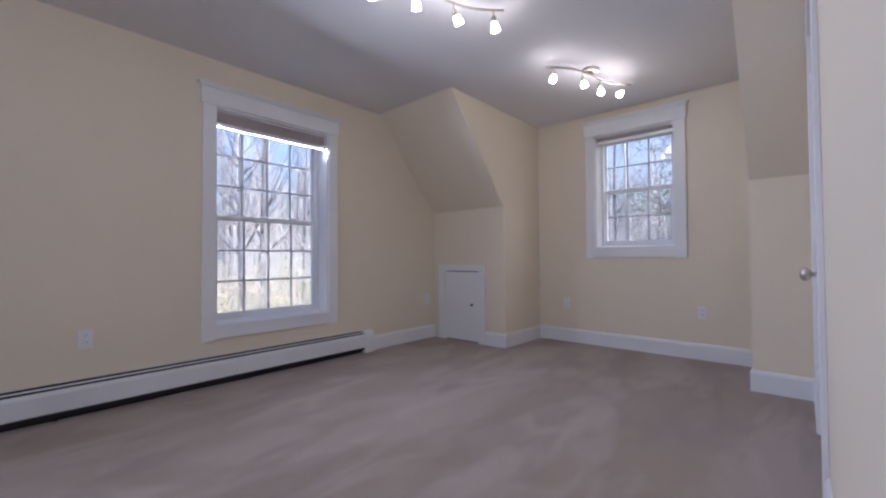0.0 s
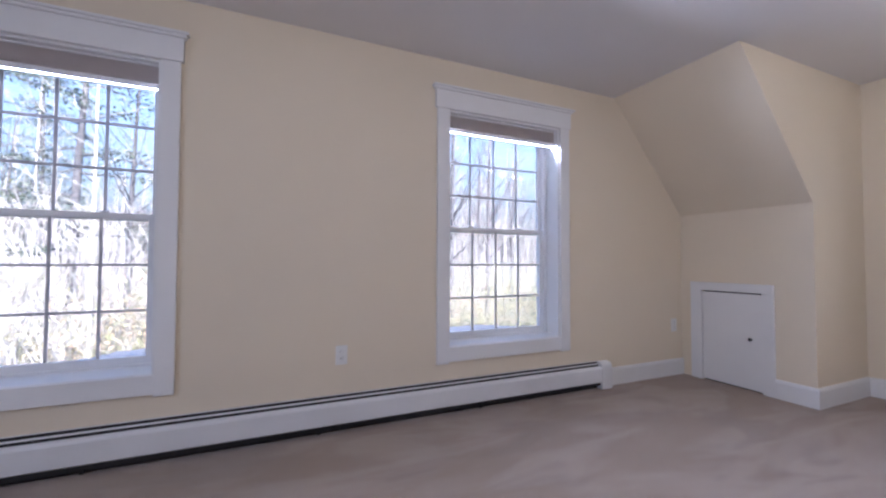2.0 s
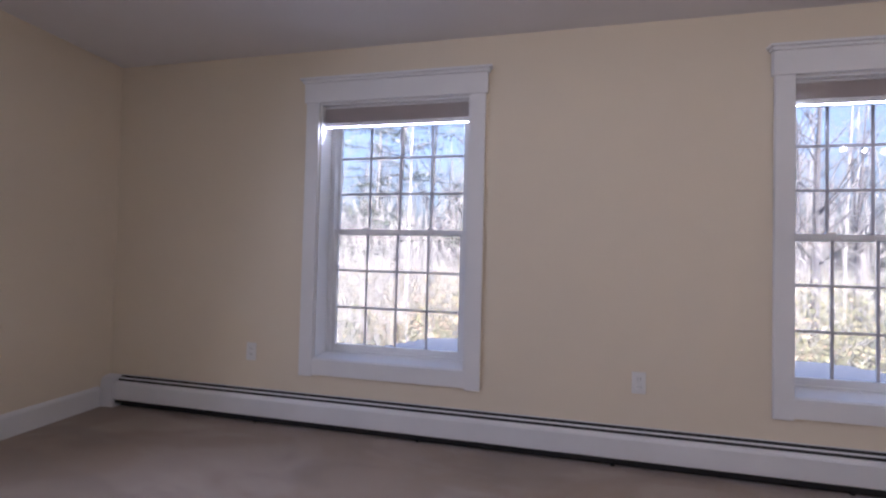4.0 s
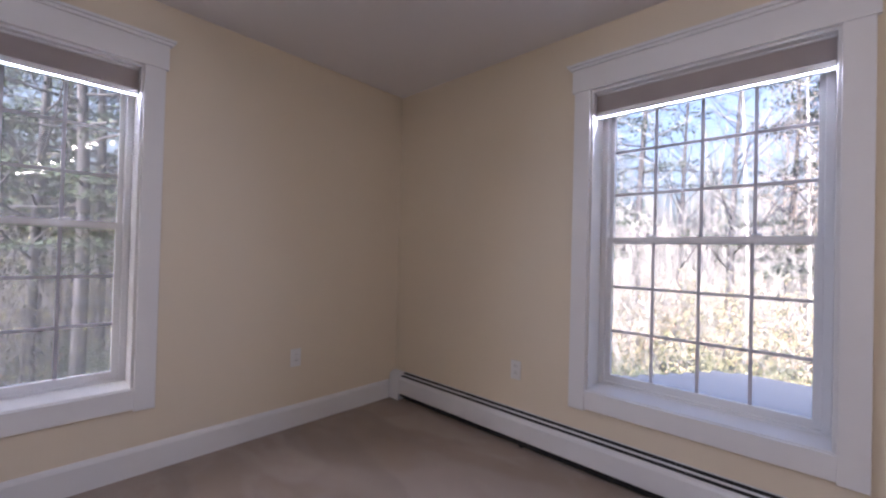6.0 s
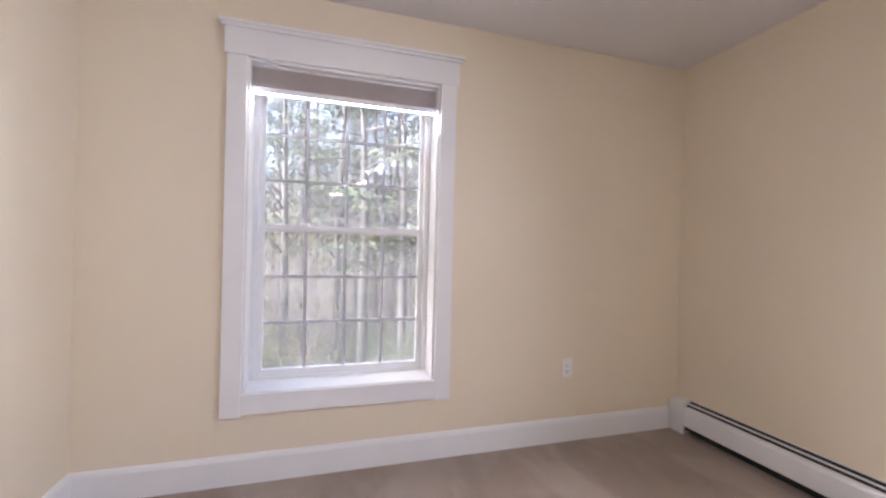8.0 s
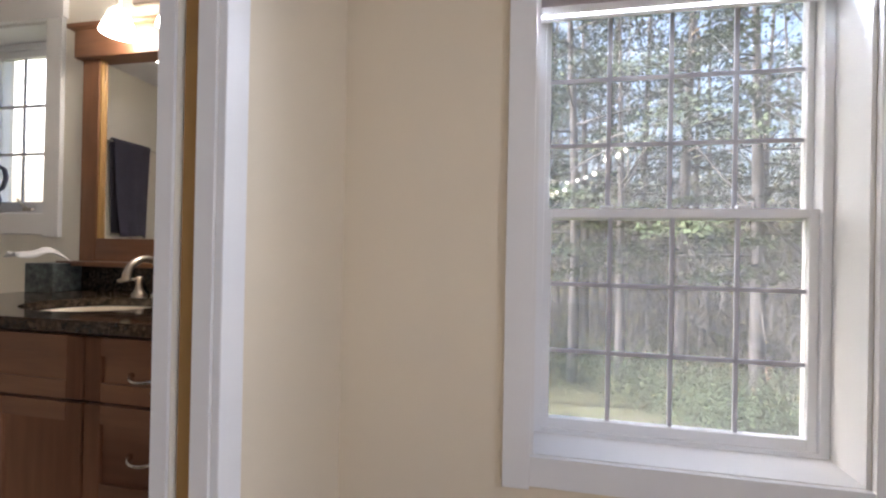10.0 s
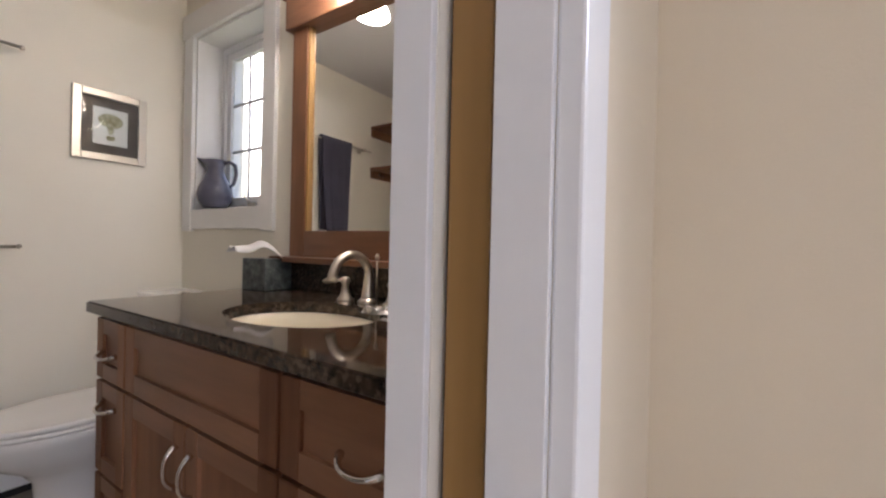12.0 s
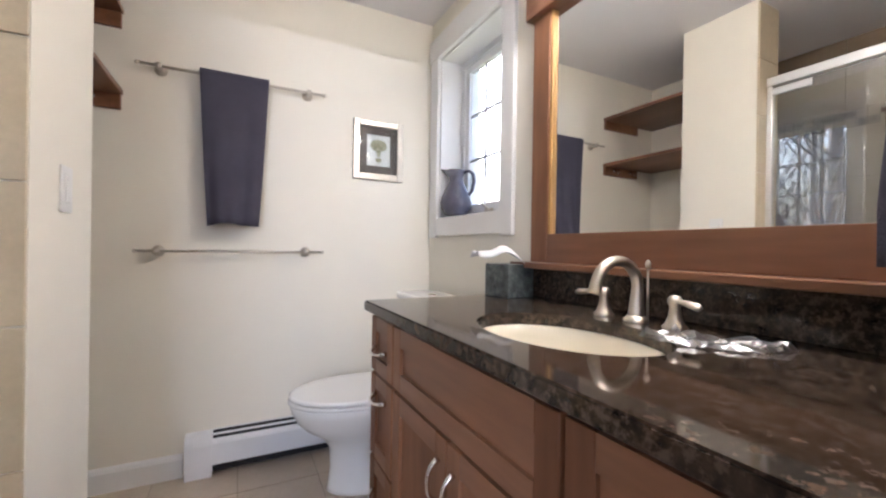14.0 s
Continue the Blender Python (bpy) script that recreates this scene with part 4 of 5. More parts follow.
pg = part("picture_glass", box(nb(), -PW + FB, PW - FB, 0.0115, 0.0130, -PH + FB, PH - FB), PICTURE_GLASS, pic)
pg.visible_shadow = False

# ---- jug on the window sill ----
jug = thing("pitcher", "slate blue glazed pottery pitcher on the window sill", "pitcher", pose(-0.222, -5.395, BW_SILL + 0.0155, 0, 0, 128) @ Matrix.Diagonal((1.08, 1.08, 1.02, 1)))
prof = [(0, 0.0), (0.050, 0.0), (0.055, 0.006), (0.074, 0.034), (0.081, 0.066), (0.074, 0.104), (0.055, 0.145), (0.040, 0.180), (0.036, 0.204), (0.048, 0.246)]
bm = lathe(nb(), prof + [(0.039, 0.244), (0.032, 0.212), (0.034, 0.18), (0, 0.16)], 32)
for v in bm.verts:
    if v.co.z > 0.20 and v.co.x < -0.02:
        k = (v.co.z - 0.20) / 0.046
        v.co.x -= 0.046 * k * max(0, 1 - abs(v.co.y) / 0.03)
        v.co.z += 0.014 * k * max(0, 1 - abs(v.co.y) / 0.03)
part("body", bm, POTTERY, jug)
part("handle", tube(nb(), [(0.036, 0, 0.228), (0.066, 0, 0.240), (0.092, 0, 0.222), (0.098, 0, 0.178), (0.088, 0, 0.130), (0.062, 0, 0.098)],
                    [0.008, 0.009, 0.010, 0.010, 0.009, 0.007], 12), POTTERY, jug)

# ---- tissue box and wrapper on the counter ----
MARBLE = material("green_black_marble_print", (0.022, 0.03, 0.032), rough=0.3, var=0.14, scale=38, fine=0.9, fine_scale=90, tint=(0.15, 0.17, 0.165))
TISSUE = material("white_tissue", (0.85, 0.85, 0.86), rough=0.9, var=0.02)
tb = thing("tissue_box", "dark marbled tissue box cover with a white tissue", "tissue box", pose(-0.047, -4.655, CT + 0.0005, 0, 0, 6))
part("cover", box(nb(), -0.062, 0.062, -0.064, 0.064, 0, 0.120, 0.003), MARBLE, tb)
bm = nb()
grid = []
for i in range(15):
    row = []
    for k in range(9):
        u, v = i / 14, k / 8 - 0.5
        x = 0.095 * u - 0.03
        row.append(bm.verts.new((x + 0.04 * v, -0.175 * u + 0.05 + 0.15 * v * (0.3 + u * 0.5), 0.121 + 0.062 * math.sin(min(1, u * 1.5) * 2.4) * (1 - 0.7 * abs(v)) + 0.010 * math.sin(v * 14 + u * 5) * u)))
    grid.append(row)
for a, b in zip(grid, grid[1:]):
    for k in range(8):
        f = bm.faces.new((a[k], a[k + 1], b[k + 1], b[k]))
        f.smooth = True
part("tissue", bm, TISSUE, tb, "white crumpled tissue").modifiers.new("ply", "SOLIDIFY").thickness = 0.0012

WRAP = glass_material("clear_plastic_film", 0.30, 0.26, (0.86, 0.87, 0.88))
bm = nb()
rng = random.Random(5)
grid = []
for i in range(17):
    row = []
    for k in range(11):
        u, v = i / 16, k / 10
        z = 0.004 + 0.022 * abs(noise.noise(Vector((u * 5, v * 4, 3.1)))) + 0.012 * abs(noise.noise(Vector((u * 11, v * 9, 7.7))))
        if i in (0, 16) or k in (0, 10):
            z = 0.0012 + 0.004 * rng.random()
        row.append(bm.verts.new((0.115 * (v - 0.5) + 0.02 * math.sin(u * 4), 0.20 * (u - 0.5) + 0.02 * math.sin(v * 5), z)))
    grid.append(row)
for a, b in zip(grid, grid[1:]):
    for k in range(10):
        bm.faces.new((a[k], a[k + 1], b[k + 1], b[k]))
wrap = part("plastic_wrapper", bm, WRAP)
wrap.matrix_basis = pose(0.035, -3.885, CT, 0, 0, 18)
tagged(wrap, "crumpled clear plastic wrapper on the granite top", "wrapper")

# ---- toilet ----
toilet = thing("toilet", "white two-piece toilet with closed lid", "toilet", pose(BATH_W + 0.05, -5.215, 0))
part("tank", box(nb(), 0.012, 0.205, -0.215, 0.215, 0.38, 0.792, 0.018, 3), PORCELAIN, toilet)
part("tank_lid", box(nb(), 0.006, 0.215, -0.225, 0.225, 0.7925, 0.828, 0.010, 3), PORCELAIN, toilet)
bm = nb()
rings = []
for z, a, b, cx in ((0.0005, 0.222, 0.118, 0.385), (0.018, 0.216, 0.112, 0.385), (0.10, 0.205, 0.104, 0.388), (0.19, 0.206, 0.108, 0.393), (0.235, 0.222, 0.126, 0.408),
                    (0.275, 0.256, 0.156, 0.435), (0.315, 0.281, 0.176, 0.452), (0.36, 0.293, 0.187, 0.462), (0.388, 0.297, 0.190, 0.465), (0.395, 0.290, 0.185, 0.465)):
    rings.append([bm.verts.new((cx + a * math.cos(2 * math.pi * k / 40), b * math.sin(2 * math.pi * k / 40), z)) for k in range(40)])
for a, b in zip(rings, rings[1:]):
    for k in range(40):
        f = bm.faces.new((a[k], a[(k + 1) % 40], b[(k + 1) % 40], b[k]))
        f.smooth = True
bm.faces.new(rings[0][::-1])
bm.faces.new(rings[-1])
box(bm, 0.02, 0.26, -0.10, 0.10, 0.001, 0.379, 0.01)
part("bowl", bm, PORCELAIN, toilet)
for nm, z0, z1, s in (("seat", 0.396, 0.412, 1.0), ("lid", 0.4135, 0.434, 0.99)):
    bm = nb()
    rr = []
    for z, q in ((z0, 0.985), (z0 + 0.004, 1.0), (z1 - 0.006, 1.0), (z1, 0.97)):
        rr.append([bm.verts.new((0.465 + 0.305 * s * q * math.cos(2 * math.pi * k / 40) - (0.03 if math.cos(2 * math.pi * k / 40) < -0.6 else 0), 0.192 * s * q * math.sin(2 * math.pi * k / 40), z)) for k in range(40)])
    for a, b in zip(rr, rr[1:]):
        for k in range(40):
            f = bm.faces.new((a[k], a[(k + 1) % 40], b[(k + 1) % 40], b[k]))
            f.smooth = True
    bm.faces.new(rr[0][::-1])
    bm.faces.new(rr[-1])
    part(nm, bm, PORCELAIN, toilet)
part("flush_button", lathe(nb(), [(0.022, 0.0), (0.022, 0.003), (0.018, 0.005), (0, 0.005)], 20, pose(0.11, 0, 0.8283)), CHROME, toilet, "chrome flush button")

# ---- nook shelves ----
def nook_shelf(z, hooks):
    root = thing("wall_shelf", "dark cherry shelf filling the nook" + (", with coat hooks below" if hooks else ""), "shelf", pose(0, 0, z))
    part("board", box(nb(), 1.300, NOOK_X - 0.001, BATH_S + 0.001, BLOCK_S - 0.001, -0.022, 0.0, 0.003), WOOD_H, root)
    part("cleat", box(nb(), 1.306, 1.665, BATH_S + 0.001, BATH_S + 0.020, -0.086, -0.0225, 0.002), WOOD_H, root)
    part("cleat", box(nb(), 1.306, 1.665, BLOCK_S - 0.021, BLOCK_S - 0.001, -0.086, -0.0225, 0.002), WOOD_H, root)
    if hooks:
        for x in (1.40, 1.58):
            bm = tube(nb(), [(x, BATH_S + 0.020, -0.045), (x, BATH_S + 0.034, -0.048), (x, BATH_S + 0.044, -0.066), (x, BATH_S + 0.060, -0.070), (x, BATH_S + 0.068, -0.052)], 0.0045, 8)
            lathe(bm, [(0.012, 0), (0.012, 0.004), (0, 0.005)], 14, pose(x, BATH_S + 0.0202, -0.045, -90))
            part("coat_hook", bm, CHROME, root, "bright metal coat hook")
        for x in (1.40, 1.58):
            y = BLOCK_S - 0.021
            bm = tube(nb(), [(x, y, -0.045), (x, y - 0.014, -0.048), (x, y - 0.024, -0.066), (x, y - 0.040, -0.070), (x, y - 0.048, -0.052)], 0.0045, 8)
            part("coat_hook", bm, CHROME, root, "bright metal coat hook")


nook_shelf(2.06, False)
nook_shelf(1.715, True)
sw = thing("light_switch", "white rocker switch plate on the partition end", "light switch", pose(BLOCK_X - 0.0005, -4.745, 1.19, 0, 0, 90))
part("plate", box(nb(), -0.035, 0.035, 0, 0.006, -0.057, 0.057, 0.0025), PLATE, sw)
part("rocker", box(nb(), -0.016, 0.016, 0.006, 0.010, -0.033, 0.033, 0.002), PLATE, sw)

# ---- shower ----
wall("wall_shower_east", "shower back wall behind tan tile", GROUT, "y", SHOWER_X, SHOWER_X + 0.1, BLOCK_S, BATH_N, 0, CEIL_Z)
part_sh = part("shower_curb", box(nb(), BLOCK_X + 0.06, STUB_X, BLOCK_N + 0.010, -3.46, 0.0005, 0.10, 0.004), TILE)
tagged(part_sh, "tan tiled shower curb", "shower curb")
enc = thing("shower_enclosure", "glass shower door just ajar under a white-silver header rail", "shower door", pose(BLOCK_X + 0.09, 0, 0))
RAIL = material("satin_silver_rail", (0.80, 0.80, 0.79), rough=0.28, metal=0.55, var=0.03)
part("header_rail", box(nb(), -0.022, 0.022, BLOCK_N + 0.010, -3.46, 1.925, 1.972, 0.004), RAIL, enc)
part("wall_channel", box(nb(), -0.016, 0.016, BLOCK_N + 0.011, BLOCK_N + 0.036, 0.1005, 1.9245, 0.002), RAIL, enc)
part("wall_channel", box(nb(), -0.016, 0.016, -3.485, -3.46, 0.1005, 1.9245, 0.002), RAIL, enc)
part("bottom_track", box(nb(), -0.018, 0.018, BLOCK_N + 0.037, -3.486, 0.1005, 0.125, 0.002), RAIL, enc)
part("hinge_plate", box(nb(), -0.026, -0.012, BLOCK_N + 0.04, BLOCK_N + 0.20, 1.875, 1.910, 0.003), RAIL, enc)
gp = part("glass_panel", box(nb(), -0.004, 0.004, 0.0, -3.49 - BLOCK_N - 0.038, 0.1265, 1.915), CLEAR_GLASS, enc)
gp.matrix_basis = pose(0, BLOCK_N + 0.038, 0, 0, 0, 2.8)
gp.visible_shadow = False

# ---- outdoors ----
GRASS = material("lawn_and_leaf_litter", (0.058, 0.066, 0.036), rough=0.95, var=0.14, scale=0.35, fine=0.8, fine_scale=9, tint=(0.085, 0.078, 0.05), spec=0.1)
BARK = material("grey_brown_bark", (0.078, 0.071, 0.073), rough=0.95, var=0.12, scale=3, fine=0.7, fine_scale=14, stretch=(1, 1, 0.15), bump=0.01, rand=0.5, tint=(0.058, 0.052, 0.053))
BIRCH = material("pale_birch_bark", (0.38, 0.355, 0.33), rough=0.85, var=0.1, scale=2, fine=0.5, fine_scale=7, stretch=(1, 1, 3), rand=0.2, tint=(0.24, 0.22, 0.205))
NEEDLES = material("dark_pine_needles", (0.055, 0.072, 0.045), rough=0.8, var=0.12, scale=1.0, fine=0.6, fine_scale=6, rand=0.3, tint=(0.075, 0.095, 0.055), spec=0.12)
YELLOW = material("yellow_autumn_leaves", (0.24, 0.22, 0.11), rough=0.8, var=0.12, scale=0.7, fine=0.6, fine_scale=7, rand=0.5, tint=(0.19, 0.19, 0.10), spec=0.12)
RUSSET = material("russet_autumn_leaves", (0.45, 0.29, 0.20), rough=0.8, var=0.12, scale=0.7, fine=0.6, fine_scale=7, rand=0.4, tint=(0.36, 0.28, 0.18), spec=0.12)
SHRUB = material("yellow_green_shrub_leaves", (0.19, 0.205, 0.10), rough=0.8, var=0.14, scale=0.6, fine=0.6, fine_scale=7, tint=(0.24, 0.195, 0.10), spec=0.12)
# lighter copy of BARK: the glare over the north woods, put into colour
GLARE_BARK = material("glare_lightened_bark", (0.31, 0.29, 0.27), rough=0.95, var=0.12, scale=2, fine=0.5, fine_scale=8, stretch=(1, 1, 0.2), tint=(0.24, 0.22, 0.20))
SHINGLE = material("blue_grey_shingles", (0.40, 0.405, 0.43), rough=0.9, var=0.08, scale=4, fine=0.4, fine_scale=90, spec=0.2)

GZ = -3.0
bm = nb()
K = 60
def lift(x, y):
    d = math.hypot(x - 3, y + 2)
    far = max(0.0, d - 12)
    return GZ + 0.9 * noise.noise(Vector((x * 0.03, y * 0.03, 0.3))) * min(1, far / 15) + 0.02 * far * (1 if d < 130 else 130 / d)
axis = [(-1 if i < 0 else 1) * 300 * (abs(i) / 30) ** 2.4 for i in range(-30, 31)]
gv = [[bm.verts.new((3 + x, -2 + y, lift(3 + x, -2 + y))) for y in axis] for x in axis]
for i in range(60):
    for k in range(60):
        f = bm.faces.new((gv[i][k], gv[i + 1][k], gv[i + 1][k + 1], gv[i][k + 1]))
        f.smooth = True
tagged(part("ground", bm, GRASS), "mown lawn running into leaf-strewn woods", "ground", kind="structure")

roof = thing("porch_roof", "low blue-grey shingled porch roof below the windows", "roof", pose(0, 0, 0), kind="structure")
bm = nb()
outline = [(1.15, 0.242), (1.30, 1.05), (1.95, 2.25), (5.70, 2.25), (6.25, 1.35), (6.30, 0.242)]
lo_ = [bm.verts.new((x, y, 0.20 - 0.03 * y - 0.12)) for x, y in outline]
hi_ = [bm.verts.new((x, y, 0.225 - 0.03 * y)) for x, y in outline]
bm.faces.new(hi_)
bm.faces.new(lo_[::-1])
for i in range(6):
    bm.faces.new((lo_[i], lo_[(i + 1) % 6], hi_[(i + 1) % 6], hi_[i]))
bmesh.ops.recalc_face_normals(bm, faces=bm.faces[:])
part("roof_deck", bm, SHINGLE, roof)
bm = nb()
row = 0
y = 0.30
while y < 2.1:
    xa = 1.22 + (0 if y < 1.05 else (y - 1.05) * 0.54) + 0.06
    xb = 6.24 - (0 if y < 1.35 else (y - 1.35) * 0.6) - 0.06
    z = 0.226 - 0.03 * y
    prism(bm, [(y, z), (y, z + 0.006), (y + 0.14, z - 0.004 + 0.009), (y + 0.14, z - 0.004)], "x", xa, xb)
    y += 0.14
part("shingle_course", bm, SHINGLE, roof)
for x in (1.9, 5.6):
    part("porch_post", box(nb(), x - 0.07, x + 0.07, 1.9, 2.04, GZ - 0.1, 0.03, 0.01), TRIM, roof)


def leafy(bm, rng, centre, spread, count, size, flat=0.6):
    """A loose clump of small leaf-like quads."""
    for _ in range(count):
        d = Vector((rng.gauss(0, 1), rng.gauss(0, 1), rng.gauss(0, flat)))
        p = Vector(centre) + d * spread
        a, b = Vector((rng.uniform(-1, 1), rng.uniform(-1, 1), rng.uniform(-0.5, 0.5))).normalized(), None
        b = a.orthogonal().normalized()
        s = size * rng.uniform(0.6, 1.4)
        q = [p + a * s, p + b * s * 0.55, p - a * s, p - b * s * 0.55]
        bm.faces.new([bm.verts.new(v) for v in q])


def tree_thing(kind, seed):
    """trunk and limbs, then a crown: 'pine' in whorls, 'birch' bare and pale, 'maple' with thinning leaves."""
    rng = random.Random(seed)
    H = {"pine": 17, "birch": 14, "maple": 12, "bare": 13}[kind] * rng.uniform(0.9, 1.15)
    lab = {"pine": "tall dark pine with open whorled branches", "birch": "slender pale birch, nearly bare", "maple": "autumn maple with thinning yellow leaves",
           "bare": "bare grey hardwood with upright limbs"}[kind]
    root = thing("tree", lab, "tree", pose(0, 0, -60), group="woods round the house")
    bm, crown = nb(), nb()
    r0 = {"pine": 0.15, "birch": 0.058, "maple": 0.16, "bare": 0.15}[kind] * rng.uniform(0.9, 1.2)
    bend = [(rng.uniform(-1, 1), rng.uniform(-1, 1)) for _ in range(2)]
    def stem(t):
        return Vector((bend[0][0] * 0.5 * t * t + bend[1][0] * 0.12 * math.sin(t * 6), bend[0][1] * 0.5 * t * t, -0.3 + (H + 0.3) * t))
    tube(bm, [stem(i / 10) for i in range(11)], [r0 * (1 - 0.9 * i / 10) + 0.012 for i in range(11)], 8)
    n = {"pine": 46, "birch": 20, "maple": 26, "bare": 26}[kind]
    for i in range(n):
        t = (0.22 if kind == "pine" else 0.30) + (0.74 if kind == "pine" else 0.66) * (i + rng.random()) / n
        a = rng.uniform(0, 2 * math.pi)
        L = H * ((0.24 if kind == "pine" else 0.26) * (1.08 - t) + 0.03) * rng.uniform(0.7, 1.25)
        rise = {"pine": 0.05, "birch": 0.9, "maple": 0.75, "bare": 1.2}[kind] * rng.uniform(0.7, 1.3)
        b0 = stem(t)
        pts = [b0 + Vector((math.cos(a), math.sin(a), 0)) * L * s + Vector((0, 0, rise * L * s * (0.6 + 0.4 * s) - (0.1 * L * s * s if kind == "pine" else 0))) for s in (0, 0.35, 0.7, 1)]
        rb = r0 * 0.30 * (1.1 - t)
        tube(bm, pts, [rb + 0.008, rb * 0.7 + 0.006, rb * 0.4 + 0.005, 0.004], 5)
        for s in range(3 if kind != "pine" else 2):
            k = pts[1 + rng.randrange(2)]
            tip = k + Vector((rng.uniform(-1, 1), rng.uniform(-1, 1), rng.uniform(-0.1, 0.9))) * L * 0.35
            tube(bm, [k, (k + tip) / 2 + Vector((0, 0, 0.03)), tip], [0.011, 0.008, 0.003], 4)
            if kind == "maple":
                leafy(crown, rng, tip, 0.32, 30, 0.036)
        if kind == "pine":
            for p in (pts[1], pts[2], pts[3], (pts[2] + pts[3]) / 2):
                leafy(crown, rng, p, 0.26 + 0.05 * L, 44, 0.06, 0.13)
        elif kind == "maple":
            for p in pts[1:]:
                leafy(crown, rng, p, 0.36, 30, 0.036)
        elif kind == "birch" and i % 2:
            leafy(crown, rng, pts[3], 0.3, 7, 0.05)
        elif kind == "bare" and i % 5 == 0:
            leafy(crown, rng, pts[3], 0.3, 5, 0.05)
    tr = part("trunk", bm, BIRCH if kind == "birch" else BARK, root)
    part("crown", crown, {"pine": NEEDLES, "birch": YELLOW, "maple": YELLOW if seed % 2 else RUSSET, "bare": RUSSET}[kind], root)
    return root


kinds = [("pine", 1), ("pine", 2), ("birch", 3), ("birch", 4), ("maple", 5), ("maple", 6), ("bare", 7), ("bare", 8)]
kits = [tree_thing(*k) for k in kinds]
rng = random.Random(21)
spots = []
# (kit, x, y): trees that stand out, west, north and east of the house
chosen = [(1, -12.0, -0.9), (0, -10.2, 3.4), (1, -14.6, 0.6), (1, -11.8, 2.2), (0, -15.5, -1.6), (0, -13.5, -0.3), (1, -15.5, 2.2), (0, -17, -3.2), (2, -14, 1.2), (4, -16, 4.2), (0, -19, 6), (6, -13, -1.8), (7, -20, -9), (7, -9.5, -9.2), (6, -11.5, -10.6), (7, -8.4, -10.8), (6, -13.2, -9.0), (7, -12.2, -12.5), (7, -8.4, 3.6), (6, -11.4, 0.4), (7, -12.4, 4.6),
          (3, 0.6, 15.0), (2, 2.2, 16.5), (2, 6.9, 14.5), (0, 2.6, 19.5), (3, 7.9, 16.0), (5, 3.4, 17), (0, 4.8, 21), (6, 0.0, 16), (2, -1.8, 13.2), (7, 9.6, 13), (3, 10.5, 16), (1, -3.5, 17),
          (6, -7.2, -8.3), (7, 19.5, -3.8), (6, 21, -0.5), (0, 24, -4), (2, 20, 2), (7, 18, -7), (1, 27, 1)]
for k, x, y in chosen:
    spots.append((x, y))
    copy_thing(kits[k], pose(x, y, lift(x, y), 0, 0, rng.uniform(0, 360)))
tries = 0
while len(spots) < 190 and tries < 6000:
    tries += 1
    a, d = rng.uniform(-40, 232), rng.uniform(14, 48)
    x, y = 3 + d * math.cos(radians(a)), -2 + d * math.sin(radians(a))
    if 145 < a < 215 and rng.random() < 0.5:
        d = rng.uniform(15, 28)
        x, y = 3 + d * math.cos(radians(a)), -2 + d * math.sin(radians(a))
    if (a > 200 and rng.random() < 0.75) or (d < 16 and -20 < x < 0) or any((x - p) ** 2 + (y - q) ** 2 < 2.6 for p, q in spots):
        continue
    spots.append((x, y))
    west = x < -8
    k = rng.choice([6, 7, 7, 4] if y < -7 else [0, 7, 4, 6, 7, 6, 1, 4, 2, 7] if west else [2, 3, 6, 7, 5, 6, 3, 7, 2])
    o = copy_thing(kits[k], pose(x, y, lift(x, y), 0, 0, rng.uniform(0, 360)) @ Matrix.Scale(1, 4))
for k in kits:      # the first of each kind stands in the woods too
    a, d = rng.uniform(20, 200), rng.uniform(30, 45)
    x, y = 3 + d * math.cos(radians(a)), -2 + d * math.sin(radians(a))
    k.matrix_basis = pose(x, y, lift(x, y))
# far woods: stems and thin twiggy tops, past counting
def far_woods(seed, count, a0, a1, bark, side):
    rg = random.Random(seed)
    vs, fs, lv, lf = [], [], [], []
    for _ in range(count):
        a, d = rg.uniform(a0, a1), rg.uniform(26, 75)
        x, y = 3 + d * math.cos(radians(a)), -2 + d * math.sin(radians(a))
        z0, hh, r = lift(x, y) - 0.3, rg.uniform(6, 16), rg.uniform(0.04, 0.11)
        dx, dy = rg.gauss(0, 1.1), rg.gauss(0, 1.1)
        i0 = len(vs)
        for t, q in ((0, 1.0), (0.5, 0.7), (1.0, 0.12)):
            for k in range(5):
                c = 2 * math.pi * k / 5
                vs.append((x + dx * t * t + r * q * math.cos(c), y + dy * t * t + r * q * math.sin(c), z0 + hh * t))
        for lvl in range(2):
            for k in range(5):
                p, n_ = i0 + lvl * 5 + k, i0 + lvl * 5 + (k + 1) % 5
                fs.append((p, n_, n_ + 5, p + 5))
        for _ in range(96):
            t = rg.uniform(0.06, 1.0)
            c, L = rg.uniform(0, 2 * math.pi), rg.uniform(0.4, 2.6) * (1.25 - t)
            b = Vector((x + dx * t * t, y + dy * t * t, z0 + hh * t))
            e = b + Vector((math.cos(c) * L, math.sin(c) * L, L * rg.uniform(0.1, 1.1)))
            w = Vector((-math.sin(c), math.cos(c), 0)) * 0.014
            j = len(lv)
            lv += [b - w, b + w, e + w * 0.3, e - w * 0.3]
            lf.append((j, j + 1, j + 2, j + 3))
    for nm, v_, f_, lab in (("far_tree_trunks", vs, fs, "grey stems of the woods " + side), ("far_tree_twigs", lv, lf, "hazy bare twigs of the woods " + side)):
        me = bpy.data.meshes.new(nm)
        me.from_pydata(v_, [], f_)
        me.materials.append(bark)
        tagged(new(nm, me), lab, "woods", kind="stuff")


far_woods(77, 800, -45, 128, GLARE_BARK, "beyond the porch")
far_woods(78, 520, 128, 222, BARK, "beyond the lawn")
